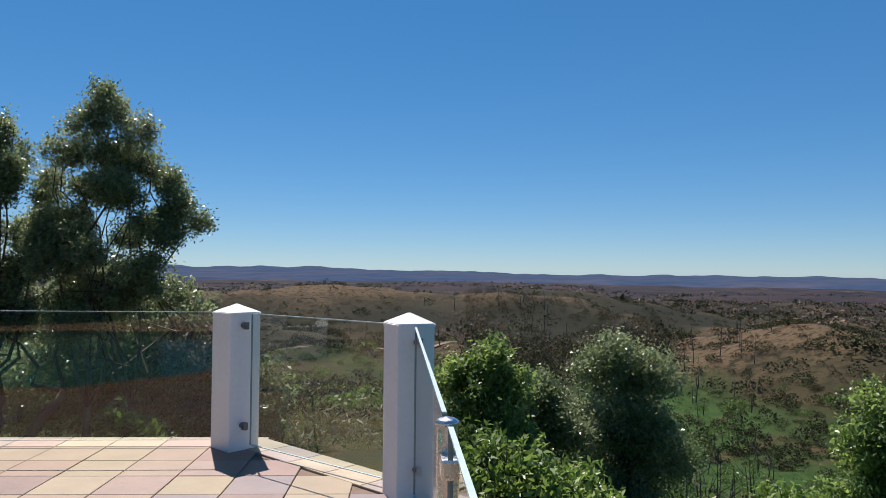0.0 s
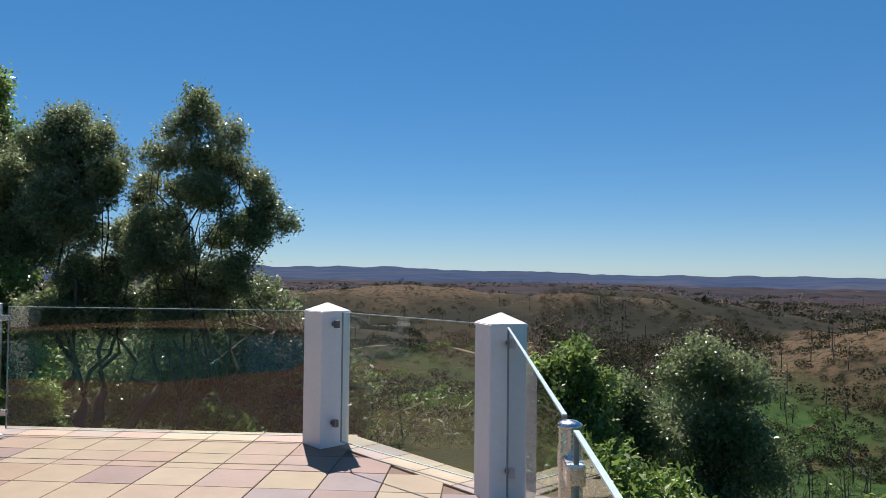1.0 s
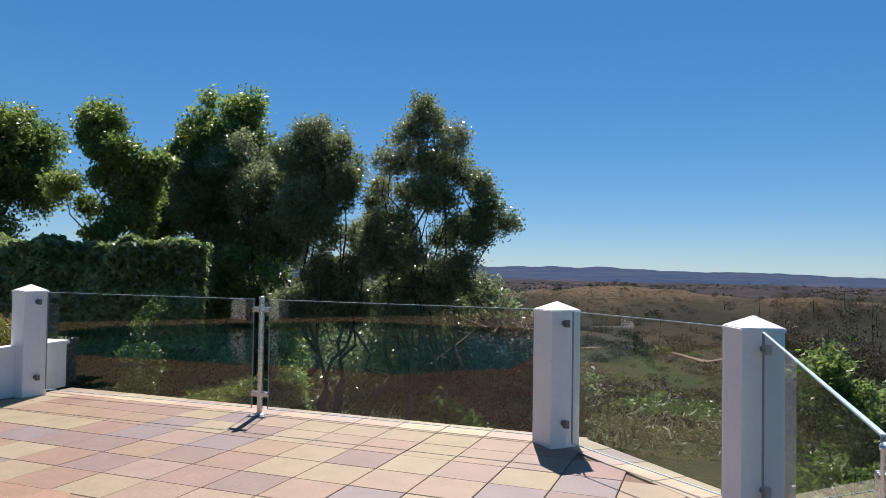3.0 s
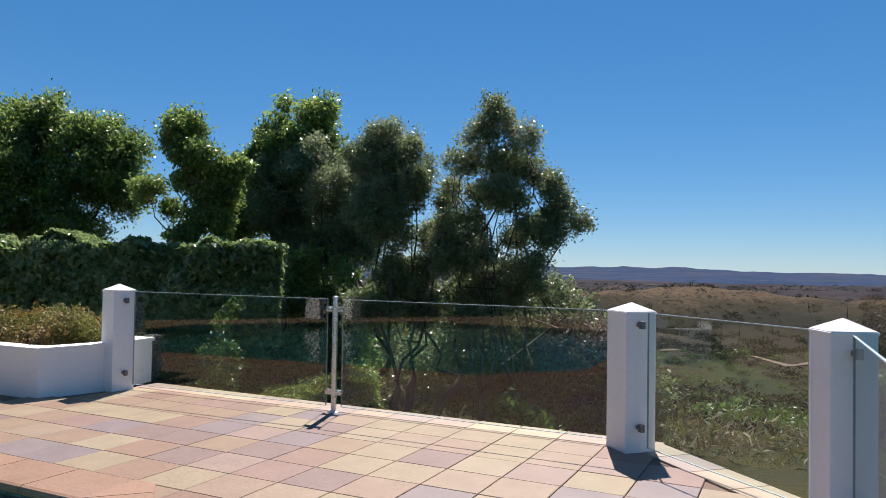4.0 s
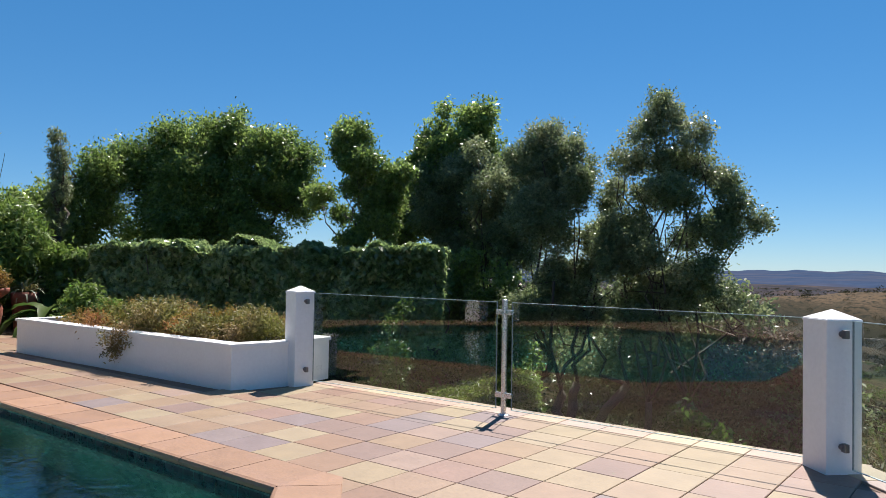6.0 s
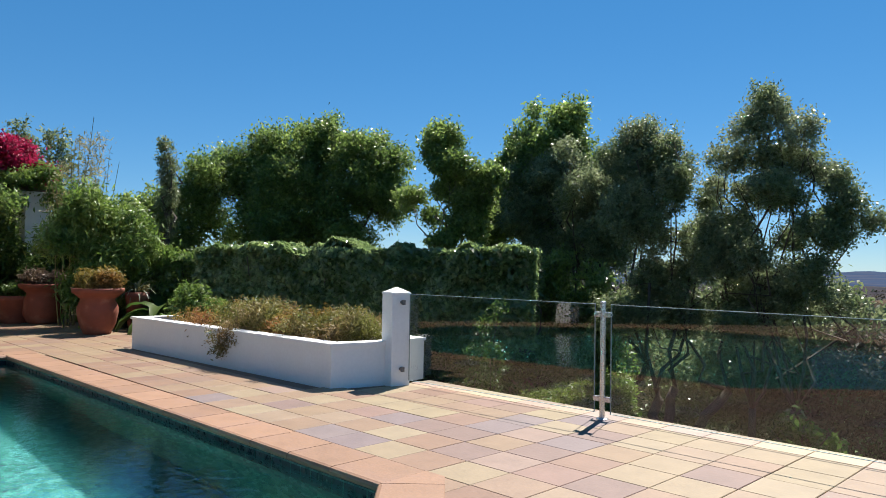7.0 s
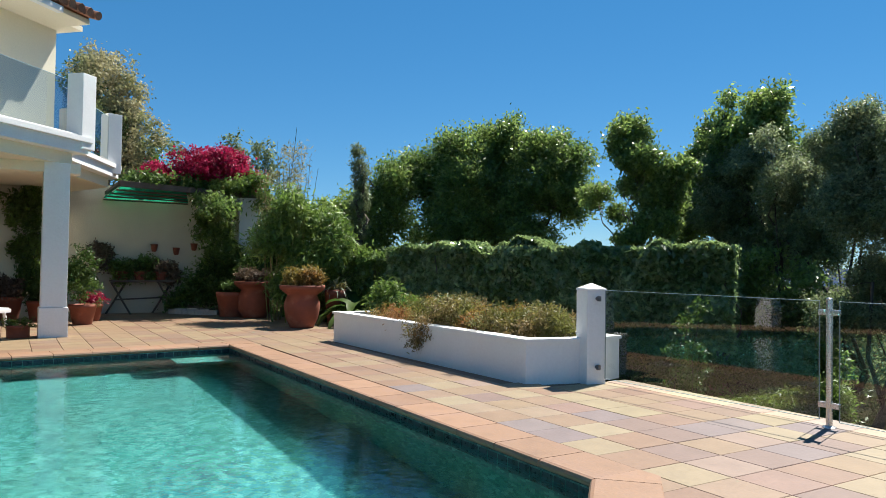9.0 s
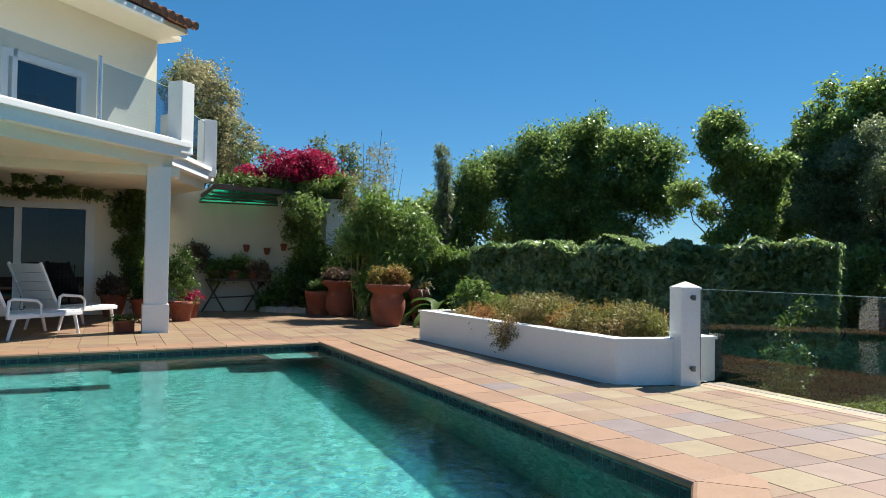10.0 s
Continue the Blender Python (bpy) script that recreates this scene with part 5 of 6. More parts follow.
mound("shrub", "upright light green shrub at the planter's far end", "plant", [(-7.0, 1.3, 0.62, 0.24, 0.26, 0.26), (-6.8, 1.45, 0.52, 0.24, 0.24, 0.2)], 4500, L_LIME, 0.07, 85, (-6.95, 1.35, 0.33), G_PL, clump=0.06, per=10, aspect=0.35)


def rosette(x, y, z, n, length, leaf, seed, label, name="agave", spread=1.0):
    """A rosette of stiff pointed leaves."""
    rng = np.random.default_rng(seed)
    bm = bmesh.new()
    for k in range(n):
        a = k * 2.4 + rng.normal() * 0.15
        el = 1.35 - 1.1 * spread * (k / n)
        L = length * rng.uniform(0.8, 1.1)
        d = Vector((math.cos(a), math.sin(a), 0))
        pts = []
        for i in range(5):
            f = i / 4
            e = el - 0.5 * f * f * spread
            pts.append(d * (L * f * math.cos(e)) + Vector((0, 0, L * f * math.sin(e))))
        w = [0.022, 0.028, 0.024, 0.014, 0.002]
        s = Vector((-d.y, d.x, 0))
        rows = [(bm.verts.new(p - s * q * L * 2), bm.verts.new(p + Vector((0, 0, -q * L * 0.5))), bm.verts.new(p + s * q * L * 2)) for p, q in zip(pts, w)]
        for r0, r1 in zip(rows, rows[1:]):
            bm.faces.new((r0[0], r0[1], r1[1], r1[0]))
            bm.faces.new((r0[1], r0[2], r1[2], r1[1]))
    ob = part(name, bm, leaf, smooth=True)
    ob.location = (x, y, z)
    return tagged(ob, label, "plant")


L_AGAVE = leaf_material("leaf_pale_agave", (0.20, 0.24, 0.14), (0.26, 0.27, 0.17), 0.5, 0.15)
tagged(rosette(-5.75, 1.55, 0.52, 26, 0.34, L_AGAVE, 86, "pale green spiky rosette plant in the planter"), group=G_PL)


# ---- pots ----
def potted(x, y, rim, height, base, seed, leaf, label, leaves=3000, plant_h=0.3, size=0.06, mat=None, aspect=0.3, wide=1.0, group="potted plants", shape="urn"):
    t = thing("potted_plant", label, "potted plant", group, at=(x, y, 0.004))
    r, h = rim, height
    if shape == "urn":
        prof = [(base, 0), (base * 1.04, 0.02), (base * 1.35, h * 0.22), (r * 0.80, h * 0.46), (r * 0.80, h * 0.58), (r * 0.66, h * 0.76),
                (r * 0.90, h * 0.87), (r, h * 0.90), (r * 1.02, h * 0.97), (r, h), (r * 0.90, h), (r * 0.86, h * 0.92), (r * 0.3, h * 0.90)]
    else:
        prof = [(base, 0), (base * 1.02, 0.01), (r * 0.95, h * 0.8), (r, h * 0.82), (r, h), (r * 0.9, h), (r * 0.86, h * 0.9), (r * 0.3, h * 0.88)]
    part("pot", lathe(prof, 32), mat or M_TERRACOTTA, t, smooth=True)
    foliage("plant", [(0, 0, h + plant_h * 0.35, r * 0.85 * wide, r * 0.85 * wide, plant_h * 0.5), (r * 0.4, 0.1, h + plant_h * 0.3, r * 0.6 * wide, r * 0.6 * wide, plant_h * 0.5),
                      (-r * 0.4, -0.1, h + plant_h * 0.25, r * 0.6 * wide, r * 0.6 * wide, plant_h * 0.5)], leaves, leaf, size, seed, t, (0, 0, 0), droop=-0.2, clump=0.05, per=12, aspect=aspect)
    return t


potted(-9.68, 1.06, 0.38, 0.72, 0.20, 91, L_ORANGE, "large terracotta urn with yellow-orange succulents", 6500, 0.34, 0.06)
potted(-12.25, 1.0, 0.40, 0.72, 0.24, 92, L_BROWN, "large dark terracotta urn with a dry brown plant", 4000, 0.3, 0.07)
potted(-12.55, 0.62, 0.30, 0.50, 0.22, 93, L_GREEN, "terracotta pot with green leaves in the shade", 3000, 0.25, 0.07, shape="plain")
potted(-10.35, 1.95, 0.20, 0.62, 0.14, 94, L_SUCC, "slim terracotta pot with a spiky succulent", 700, 0.12, 0.05, shape="plain")
tagged(rosette(-10.35, 1.95, 0.62, 34, 0.36, L_AGAVE, 95, "spiky arching rosette plant in a slim pot", spread=1.4), group="potted plants")
potted(-12.9, -3.25, 0.24, 0.42, 0.17, 96, L_BROWN, "terracotta pot with a dark reddish plant by the door", 3500, 0.42, 0.09, shape="plain", wide=1.4)
potted(-12.6, -2.75, 0.22, 0.36, 0.16, 97, L_GREEN, "terracotta pot with a pale green shrub behind the column", 3500, 0.75, 0.07, shape="plain", wide=1.3)
potted(-11.6, -2.15, 0.22, 0.34, 0.15, 98, L_GREEN, "terracotta pot with a tall airy green shrub by the column", 2200, 1.15, 0.07, shape="plain", wide=1.3)
potted(-12.4, -1.95, 0.2, 0.3, 0.15, 99, L_CRIMSON, "terracotta pot with red flowers near the wall", 1200, 0.25, 0.06, shape="plain", wide=1.2)
potted(-9.55, -3.12, 0.15, 0.17, 0.14, 100, L_GREEN, "small brown trough pot beside the column", 260, 0.08, 0.05, shape="plain")

# ---- pergola with net, vines and bougainvillea ----
perg = thing("pergola", "dark timber pergola with green shade netting and a white pier", "pergola", at=(-12.5, 0, 0))
QI = Matrix.Translation((12.5, 0, 0))


def qpart(name, bm, mat, label="", smooth=False):
    bm.transform(QI)
    return part(name, bm, mat, perg, label, smooth)


qpart("pier", box(-13.78, 0.98, -0.012, -13.42, 1.40, 2.50, 0.012), M_WHITE, "white rendered pier")


def beam(a, b, w=0.09, h=0.12):
    a, b = Vector(a), Vector(b)
    d = b - a
    bm = box(0, -w / 2, -h / 2, d.length, w / 2, h / 2, 0.006)
    bm.transform(Matrix.Translation(a) @ d.to_track_quat("X", "Z").to_matrix().to_4x4())
    return bm


qpart("front_beam", beam((-13.62, 1.50, 2.56), (-12.70, -1.50, 2.56), 0.1, 0.11), M_TIMBER)
for k in range(5):
    f = k / 4
    qpart("rafter", beam((-13.60 + 0.88 * f, 1.35 - 2.8 * f, 2.60), (-14.3, 1.3 - 2.85 * f, 2.50), 0.06, 0.06), M_TIMBER)
nb = bmesh.new()
net_pts = [(-12.72, -1.45), (-13.08, -0.20), (-14.28, 0.10), (-14.28, -1.65)]
cols, rows_n = 16, 10
gridv = []
for i in range(cols + 1):
    for j in range(rows_n + 1):
        f, g = i / cols, j / rows_n
        a = Vector(net_pts[0]).lerp(Vector(net_pts[3]), f)
        b = Vector(net_pts[1]).lerp(Vector(net_pts[2]), f)
        p = a.lerp(b, g)
        sag = 0.05 * math.sin(f * math.pi * 4) ** 2 + 0.02 * noise.noise(Vector((f * 9, g * 7, 0)))
        gridv.append(nb.verts.new((p.x, p.y, 2.53 - 0.14 * f - sag * 0.7)))
for i in range(cols):
    for j in range(rows_n):
        q = i * (rows_n + 1) + j
        nb.faces.new((gridv[q], gridv[q + 1], gridv[q + rows_n + 2], gridv[q + rows_n + 1]))
qpart("shade_net", nb, M_NET, "green shade netting", True)
for k in range(4):
    f = (k + 0.5) / 4
    qpart("batten", beam((-12.72 - 1.56 * f, -1.5 - 0.15 * f, 2.47 - 0.14 * f), (-13.08 - 1.2 * f, -0.2 + 0.3 * f, 2.47 - 0.14 * f), 0.03, 0.03), M_TIMBER)
mound("climber", "dense leafy climber covering the pergola roof", "climbing plant", [(-13.7, 0.7, 2.68, 0.6, 0.6, 0.14), (-13.6, 0.1, 2.72, 0.6, 0.5, 0.13), (-13.5, -0.7, 2.72, 0.7, 0.7, 0.10)], 8000, L_GREEN, 0.09, 111, (-13.5, 0, 2.6), shell=0.1, clump=0.1)
mound("bougainvillea", "crimson flowering bougainvillea on the pergola roof", "flowering plant", [(-13.6, -0.55, 2.88, 0.45, 0.5, 0.22), (-13.5, 0.15, 3.08, 0.5, 0.55, 0.36), (-13.5, 0.55, 3.30, 0.45, 0.45, 0.28), (-13.5, 0.85, 3.05, 0.5, 0.5, 0.32), (-13.6, 1.25, 2.92, 0.4, 0.35, 0.26)], 17000, L_CRIMSON, 0.06, 112, (-13.5, 0.3, 2.7), clump=0.085, per=16, aspect=0.75)
mound("climber", "yellow-green climber shoots at the pergola's corner", "climbing plant", [(-13.2, 0.7, 2.72, 0.35, 0.42, 0.18), (-13.2, 1.25, 2.78, 0.3, 0.35, 0.22), (-13.3, 1.5, 2.4, 0.25, 0.25, 0.3)], 4200, L_LIME, 0.08, 113, (-13.2, 1.0, 2.6), clump=0.08)
# ivy and wall plants
mound("ivy", "dark ivy hanging down beside the pergola pier", "climbing plant", [(-13.6, 0.5, 1.9, 0.4, 0.45, 0.6), (-13.8, 0.8, 1.1, 0.35, 0.45, 0.8), (-13.2, 0.35, 2.3, 0.5, 0.5, 0.2), (-12.6, 0.3, 2.2, 0.4, 0.4, 0.25), (-13.7, 0.35, 0.5, 0.4, 0.5, 0.5)], 9500, L_DARK, 0.09, 114, (-13.6, 0.6, 1.2), clump=0.1)
mound("ivy", "dark ivy covering the wall end by the door", "climbing plant", [(-13.36, -3.0, 2.25, 0.16, 0.38, 0.22), (-13.36, -2.95, 1.9, 0.16, 0.34, 0.40), (-13.36, -2.9, 1.35, 0.15, 0.32, 0.40), (-13.3, -2.85, 0.9, 0.15, 0.25, 0.3)], 8000, L_DARK, 0.085, 115, (-13.4, -3.0, 1.7), clump=0.07)
mound("ivy", "leafy vine trailing along the patio ceiling", "climbing plant", [(-12.6, -4.0 - 0.42 * k, 2.30 - 0.03 * (k % 3), 0.14, 0.25, 0.09) for k in range(6)] + [(-13.0, -3.6, 2.28, 0.12, 0.25, 0.08)] + [(-11.6, -4.2 - 0.5 * k, 2.40, 0.08, 0.16, 0.04) for k in range(4)], 3600, L_DARK, 0.10, 116, (-12.6, -5, 2.3), clump=0.06, per=12)
for k, (y, z, r, sd, lf) in enumerate(((-1.65, 1.28, 0.24, 121, L_BROWN), (-1.25, 0.95, 0.30, 122, L_DARK), (-0.75, 1.0, 0.26, 123, L_DARK), (-0.35, 0.92, 0.24, 124, L_BROWN), (-2.0, 0.85, 0.3, 125, L_DARK))):
    t = thing("wall_planter", "dark hanging plant on the shaded cream wall", "hanging plant", "plants on the patio wall", at=(-14.1, y, z - 0.1))
    bmw = bmesh.new()
    add_box(bmw, -0.2, -0.12, -0.16, 0.1, 0.12, 0.02, 0.02)
    part("bracket_pot", bmw, M_TERRACOTTA, t)
    foliage("plant", [(0.05, 0, 0.1, 0.16, r, r * 0.7), (0.08, 0.05, -0.1, 0.14, r * 0.8, r * 0.5)], 1900, lf, 0.075, sd, t, (0, 0, 0), clump=0.07, per=12)
for k, (y, z) in enumerate(((-0.15, 1.32), (0.22, 1.42), (-0.6, 1.38))):
    t = thing("wall_pot", "small terracotta pot hung on the cream wall", "wall pot", "small wall pots", at=(-14.2, y, z))
    part("pot", lathe([(0.03, -0.08), (0.05, -0.06), (0.075, 0.06), (0.08, 0.08), (0.03, 0.08)], 16), M_TERRACOTTA, t, smooth=True)
    part("hook", tube((-0.1, 0, 0.05), (0.0, 0, 0.05), 0.006), M_DARK, t)
for k in range(7):
    b = tagged(part("stone_block", box(-0.11, -0.07, -0.006, 0.11, 0.07, 0.11 + 0.02 * (k % 2), 0.015), M_BRICK), "pale stone block edging the flower bed", "stone", "flower bed edging")
    b.location = (-13.75 + 0.10 * k, -0.25 + 0.11 * k, 0)
    b.rotation_euler = (0, 0, radians(55 + 9 * ((k * 37) % 5 - 2)))
mound("shrub", "dark shade plants at the foot of the wall", "plant", [(-13.8, -0.05, 0.3, 0.3, 0.35, 0.3), (-13.4, 0.75, 0.45, 0.5, 0.5, 0.4), (-13.9, 0.9, 0.9, 0.4, 0.5, 0.5)], 5500, L_DARK, 0.11, 126, (-13.6, 0.5, 0), clump=0.1)

mound("shrub", "leafy green plants in front of the pergola pier", "plant", [(-13.1, 0.75, 1.15, 0.34, 0.34, 0.42), (-12.9, 1.15, 0.85, 0.36, 0.36, 0.5), (-13.2, 0.35, 0.6, 0.34, 0.34, 0.4), (-12.8, 1.5, 1.2, 0.3, 0.34, 0.5)], 9500, L_GREEN, 0.10, 127, (-13.0, 0.9, 0), clump=0.1, aspect=0.3)

# trestle bench with pots against the shaded wall
bench = thing("trestle_bench", "dark timber trestle bench against the cream wall", "bench", at=(-14.0, -0.85, 0))
part("top", box(-0.18, -0.62, 0.66, 0.18, 0.62, 0.70, 0.006), M_TIMBER, bench)
for y in (-0.45, 0.45):
    for sgn in (-1, 1):
        part("leg", limb(bmesh.new(), [(0.1 * sgn, y - 0.16 * sgn, 0.67), (0.14 * sgn, y + 0.22 * sgn, -0.006)], 0.024, 0.022, 6), M_TIMBER, bench)
part("rail", limb(bmesh.new(), [(0.02, -0.5, 0.3), (0.02, 0.5, 0.34)], 0.018, 0.018, 6), M_TIMBER, bench)
for k, (y, sd) in enumerate(((-1.25, 161), (-0.9, 162), (-0.5, 163))):
    p = potted(-14.0, y, 0.13, 0.18, 0.09, sd, (L_DARK, L_GREEN, L_BROWN)[k], "small potted plant on the trestle bench", 900, 0.3, 0.07, shape="plain", wide=1.7, group="pots on the bench")
    p.location = (-14.0, y, 0.703)

# ---- garden corner ----
bb = thing("bamboo", "bushy light green bamboo beside the pergola", "bamboo", at=(-10.9, 1.5, 0))
rbb = np.random.default_rng(130)
for k in range(14):
    a = (rbb.normal() * 0.18, rbb.normal() * 0.25, -0.06)
    part("culm", limb(bmesh.new(), bent(a, (a[0] + rbb.normal() * 0.2, a[1] + rbb.normal() * 0.3, rbb.uniform(1.5, 2.3)), rbb, 0.1, 5), 0.012, 0.005, 6), L_LIME, bb)
foliage("leaf_mass", [(-10.95, 1.2, 2.1, 0.40, 0.40, 0.38), (-10.8, 1.75, 1.9, 0.42, 0.42, 0.42), (-11.1, 0.95, 1.55, 0.40, 0.36, 0.45), (-10.8, 1.5, 1.2, 0.5, 0.55, 0.5), (-10.6, 2.0, 1.35, 0.35, 0.35, 0.45), (-10.9, 1.6, 0.6, 0.5, 0.6, 0.5)],
        26000, L_LIME, 0.135, 131, bb, (-10.9, 1.5, 0), droop=0.5, clump=0.13, per=14, aspect=0.2)
bs = thing("bamboo_canes", "tall straw-coloured bamboo canes behind the bush", "bamboo", at=(-11.6, 1.45, 0))
rb = np.random.default_rng(132)
for k in range(16):
    a = (rb.normal() * 0.22, rb.normal() * 0.25, -0.06)
    top = (a[0] + rb.normal() * 0.25, a[1] + rb.normal() * 0.3, rb.uniform(2.5, 3.7))
    part("cane", limb(bmesh.new(), bent(a, top, rb, 0.06, 5), 0.012, 0.004, 6), L_STRAW, bs)
foliage("leaf_mass", [(0, 0, 2.6, 0.35, 0.4, 0.5), (0.05, 0.1, 3.2, 0.2, 0.25, 0.45), (0, -0.2, 2.1, 0.35, 0.35, 0.5)], 2600, L_STRAW, 0.11, 133, bs, (0, 0, 0), droop=0.4, clump=0.1, per=8, aspect=0.13)
tree("cypress", "dark columnar cypress with a thick bare stem by the hedge", (-11.55, 2.95, -0.08), [(-11.55, 2.95, 1.9 + 0.36 * k, 0.22 - 0.012 * k, 0.22 - 0.012 * k, 0.30) for k in range(5)], 8000, L_OLIVE, 0.06, 134, bark=M_TIMBER, trunk_r=0.17, fork=0.62, clump=0.06, per=20, droop=-0.9, aspect=0.3)
mound("shrub", "bright green garden shrub beside the hedge", "plant", [(-10.6, 2.75, 0.9, 0.4, 0.4, 0.5), (-10.3, 2.9, 0.5, 0.4, 0.4, 0.4), (-9.6, 2.6, 0.3, 0.4, 0.3, 0.35)], 6000, L_LIME, 0.10, 135, (-10.4, 2.8, 0), clump=0.1)


def broad_leaves(x, y, n, length, seed):
    """A clump of large arching leaves."""
    rng = np.random.default_rng(seed)
    t = thing("broadleaf_plant", "clump of large arching green leaves by the planter", "plant", at=(x, y, 0))
    for k in range(n):
        a, L = rng.uniform(0, 2 * math.pi), length * rng.uniform(0.7, 1.1)
        el = rng.uniform(0.7, 1.35)
        d = Vector((math.cos(a), math.sin(a), 0))
        s = Vector((-d.y, d.x, 0))
        bm = bmesh.new()
        rows = []
        for i in range(8):
            f = i / 7
            e = el - 0.9 * f * f
            p = d * (L * f * math.cos(e)) + Vector((0, 0, L * f * math.sin(e)))
            w = (0.012 if f < 0.25 else 0.13 * L * math.sin(math.pi * min(1, (f - 0.2) / 0.8)) ** 0.7 + 0.004)
            rows.append((bm.verts.new(p - s * w + Vector((0, 0, w * 0.4))), bm.verts.new(p), bm.verts.new(p + s * w + Vector((0, 0, w * 0.4)))))
        for r0, r1 in zip(rows, rows[1:]):
            bm.faces.new((r0[0], r0[1], r1[1], r1[0]))
            bm.faces.new((r0[1], r0[2], r1[2], r1[1]))
        part("leaf", bm, L_GREEN, t, smooth=True)


broad_leaves(-9.5, 2.05, 14, 0.85, 136)
broad_leaves(-10.0, 2.3, 12, 1.1, 137)
broad_leaves(-8.6, 2.3, 10, 0.7, 138)
tree("tree", "tall shrub tree in cream blossom behind the house", (-15.9, -1.2, -0.1), [(-15.9, -1.55, 5.25, 0.7, 0.7, 0.65), (-15.8, -0.95, 4.8, 0.55, 0.6, 0.6), (-15.8, -1.3, 4.2, 0.75, 0.8, 0.6), (-15.7, -0.65, 3.9, 0.5, 0.5, 0.5), (-15.7, -0.9, 3.3, 0.6, 0.7, 0.55)],
     15000, L_BLOSSOM, 0.085, 141, trunk_r=0.1, fork=0.5, clump=0.12, per=18, aspect=0.5)
tree("tree", "green shrub tree behind the blossoming one", (-16.4, -1.6, -0.1), [(-16.4, -1.6, 5.2, 0.7, 0.7, 0.6), (-16.3, -1.1, 4.2, 0.8, 0.8, 0.8), (-16.2, -0.7, 3.2, 0.7, 0.8, 0.6)], 9000, L_GREEN, 0.09, 142, trunk_r=0.08, fork=0.5, clump=0.12, per=18)
for k, (x, y, z, sd) in enumerate(((-17.2, 0.4, 3.9, 143), (-17.3, 1.8, 4.25, 144), (-17.0, 2.5, 4.2, 145), (-16.8, -0.3, 3.8, 146))):
    tree("tree", "dark evergreen tree top rising behind the pergola", (x, y, -0.1), [(x, y, z, 0.28, 0.3, 0.36), (x + 0.1, y + 0.2, z - 0.6, 0.45, 0.45, 0.45), (x, y - 0.2, z - 1.2, 0.6, 0.6, 0.5), (x, y, z - 2.0, 0.8, 0.8, 0.6)], 5500, L_OLIVE, 0.10, sd, trunk_r=0.07, fork=0.5, clump=0.11, per=16)
hedge((-15.0, 1.6), (-12.4, 2.2), 0.9, -0.1, 2.0, 9000, L_DARK, 0.11, 147)
tree("tree", "dense dark garden tree behind the bamboo", (-13.2, 3.6, -0.1), [(-13.3, 3.4, 2.2, 0.8, 0.8, 0.6), (-13.0, 3.8, 1.5, 0.9, 0.9, 0.7), (-14.0, 2.9, 1.7, 0.8, 0.8, 0.7)], 14000, L_DARK, 0.10, 148, trunk_r=0.1, fork=0.3, clump=0.13, per=20)


# ---- sun loungers ----
def sun_lounger():
    t = thing("sun_lounger", "white moulded plastic sun lounger with raised backrest", "sun lounger", "sun loungers")
    for y in (-0.30, 0.30):
        part("side_rail", shifted(box(0, -0.022, 0.26, 1.25, 0.022, 0.32, 0.012), Matrix.Translation((0, y, 0))), M_PLASTIC, t)
        for x, lean in ((0.12, -0.10), (1.12, 0.08)):
            part("leg", limb(bmesh.new(), [(x, y, 0.28), (x + lean * 0.5, y, 0.14), (x + lean, y, -0.008)], 0.026, 0.020, 8), M_PLASTIC, t)
        arm = bmesh.new()
        limb(arm, [(-0.02, y * 1.12, 0.30), (0.0, y * 1.12, 0.50), (0.06, y * 1.12, 0.53), (0.42, y * 1.12, 0.50), (0.50, y * 1.12, 0.44), (0.5, y * 1.12, 0.30)], 0.022, 0.020, 8)
        part("armrest", arm, M_PLASTIC, t)
    for k in range(9):
        part("seat_slat", box(0.03 + 0.137 * k, -0.285, 0.315, 0.15 + 0.137 * k, 0.285, 0.335, 0.006), M_PLASTIC, t)
    m = Matrix.Translation((0.04, 0, 0.32)) @ Matrix.Rotation(radians(62), 4, "Y")
    for k in range(5):
        bm = box(-0.02 - 0.15 * k - 0.135, -0.27, -0.012, -0.02 - 0.15 * k, 0.27, 0.012, 0.006)
        bm.transform(m)
        part("back_slat", bm, M_PLASTIC, t)
    for y in (-0.285, 0.285):
        bm = box(-0.78, y - 0.02, -0.02, 0.0, y + 0.02, 0.02, 0.012)
        bm.transform(m)
        part("back_rail", bm, M_PLASTIC, t)
    return t


lounger = sun_lounger()
lounger.matrix_basis = pose(-10.2, -4.25, 0.004, 0, 0, 140)
copy_thing(lounger, pose(-8.95, -4.75, 0.004, 0, 0, 138))


# ---- terrace tiles and coping stones ----
PITCH = 0.333


def tile_mesh(w, d, h=0.02, bev=0.003):
    """A tile, its top corner at the origin, with a softened rim."""
    g = 0.0026
    x0, y0, x1, y1 = g, g, w - g, d - g
    v = [(x0, y0, -h), (x1, y0, -h), (x1, y1, -h), (x0, y1, -h), (x0, y0, -bev), (x1, y0, -bev), (x1, y1, -bev), (x0, y1, -bev),
         (x0 + bev, y0 + bev, 0), (x1 - bev, y0 + bev, 0), (x1 - bev, y1 - bev, 0), (x0 + bev, y1 - bev, 0)]
    f = [(8, 9, 10, 11)]
    for a in (0, 4):
        f += [(a + k, a + (k + 1) % 4, a + 4 + (k + 1) % 4, a + 4 + k) for k in range(4)]
    me = bpy.data.meshes.new("tile")
    me.from_pydata(v, [], f)
    return me


COPE = grown(POOL, 0.355)


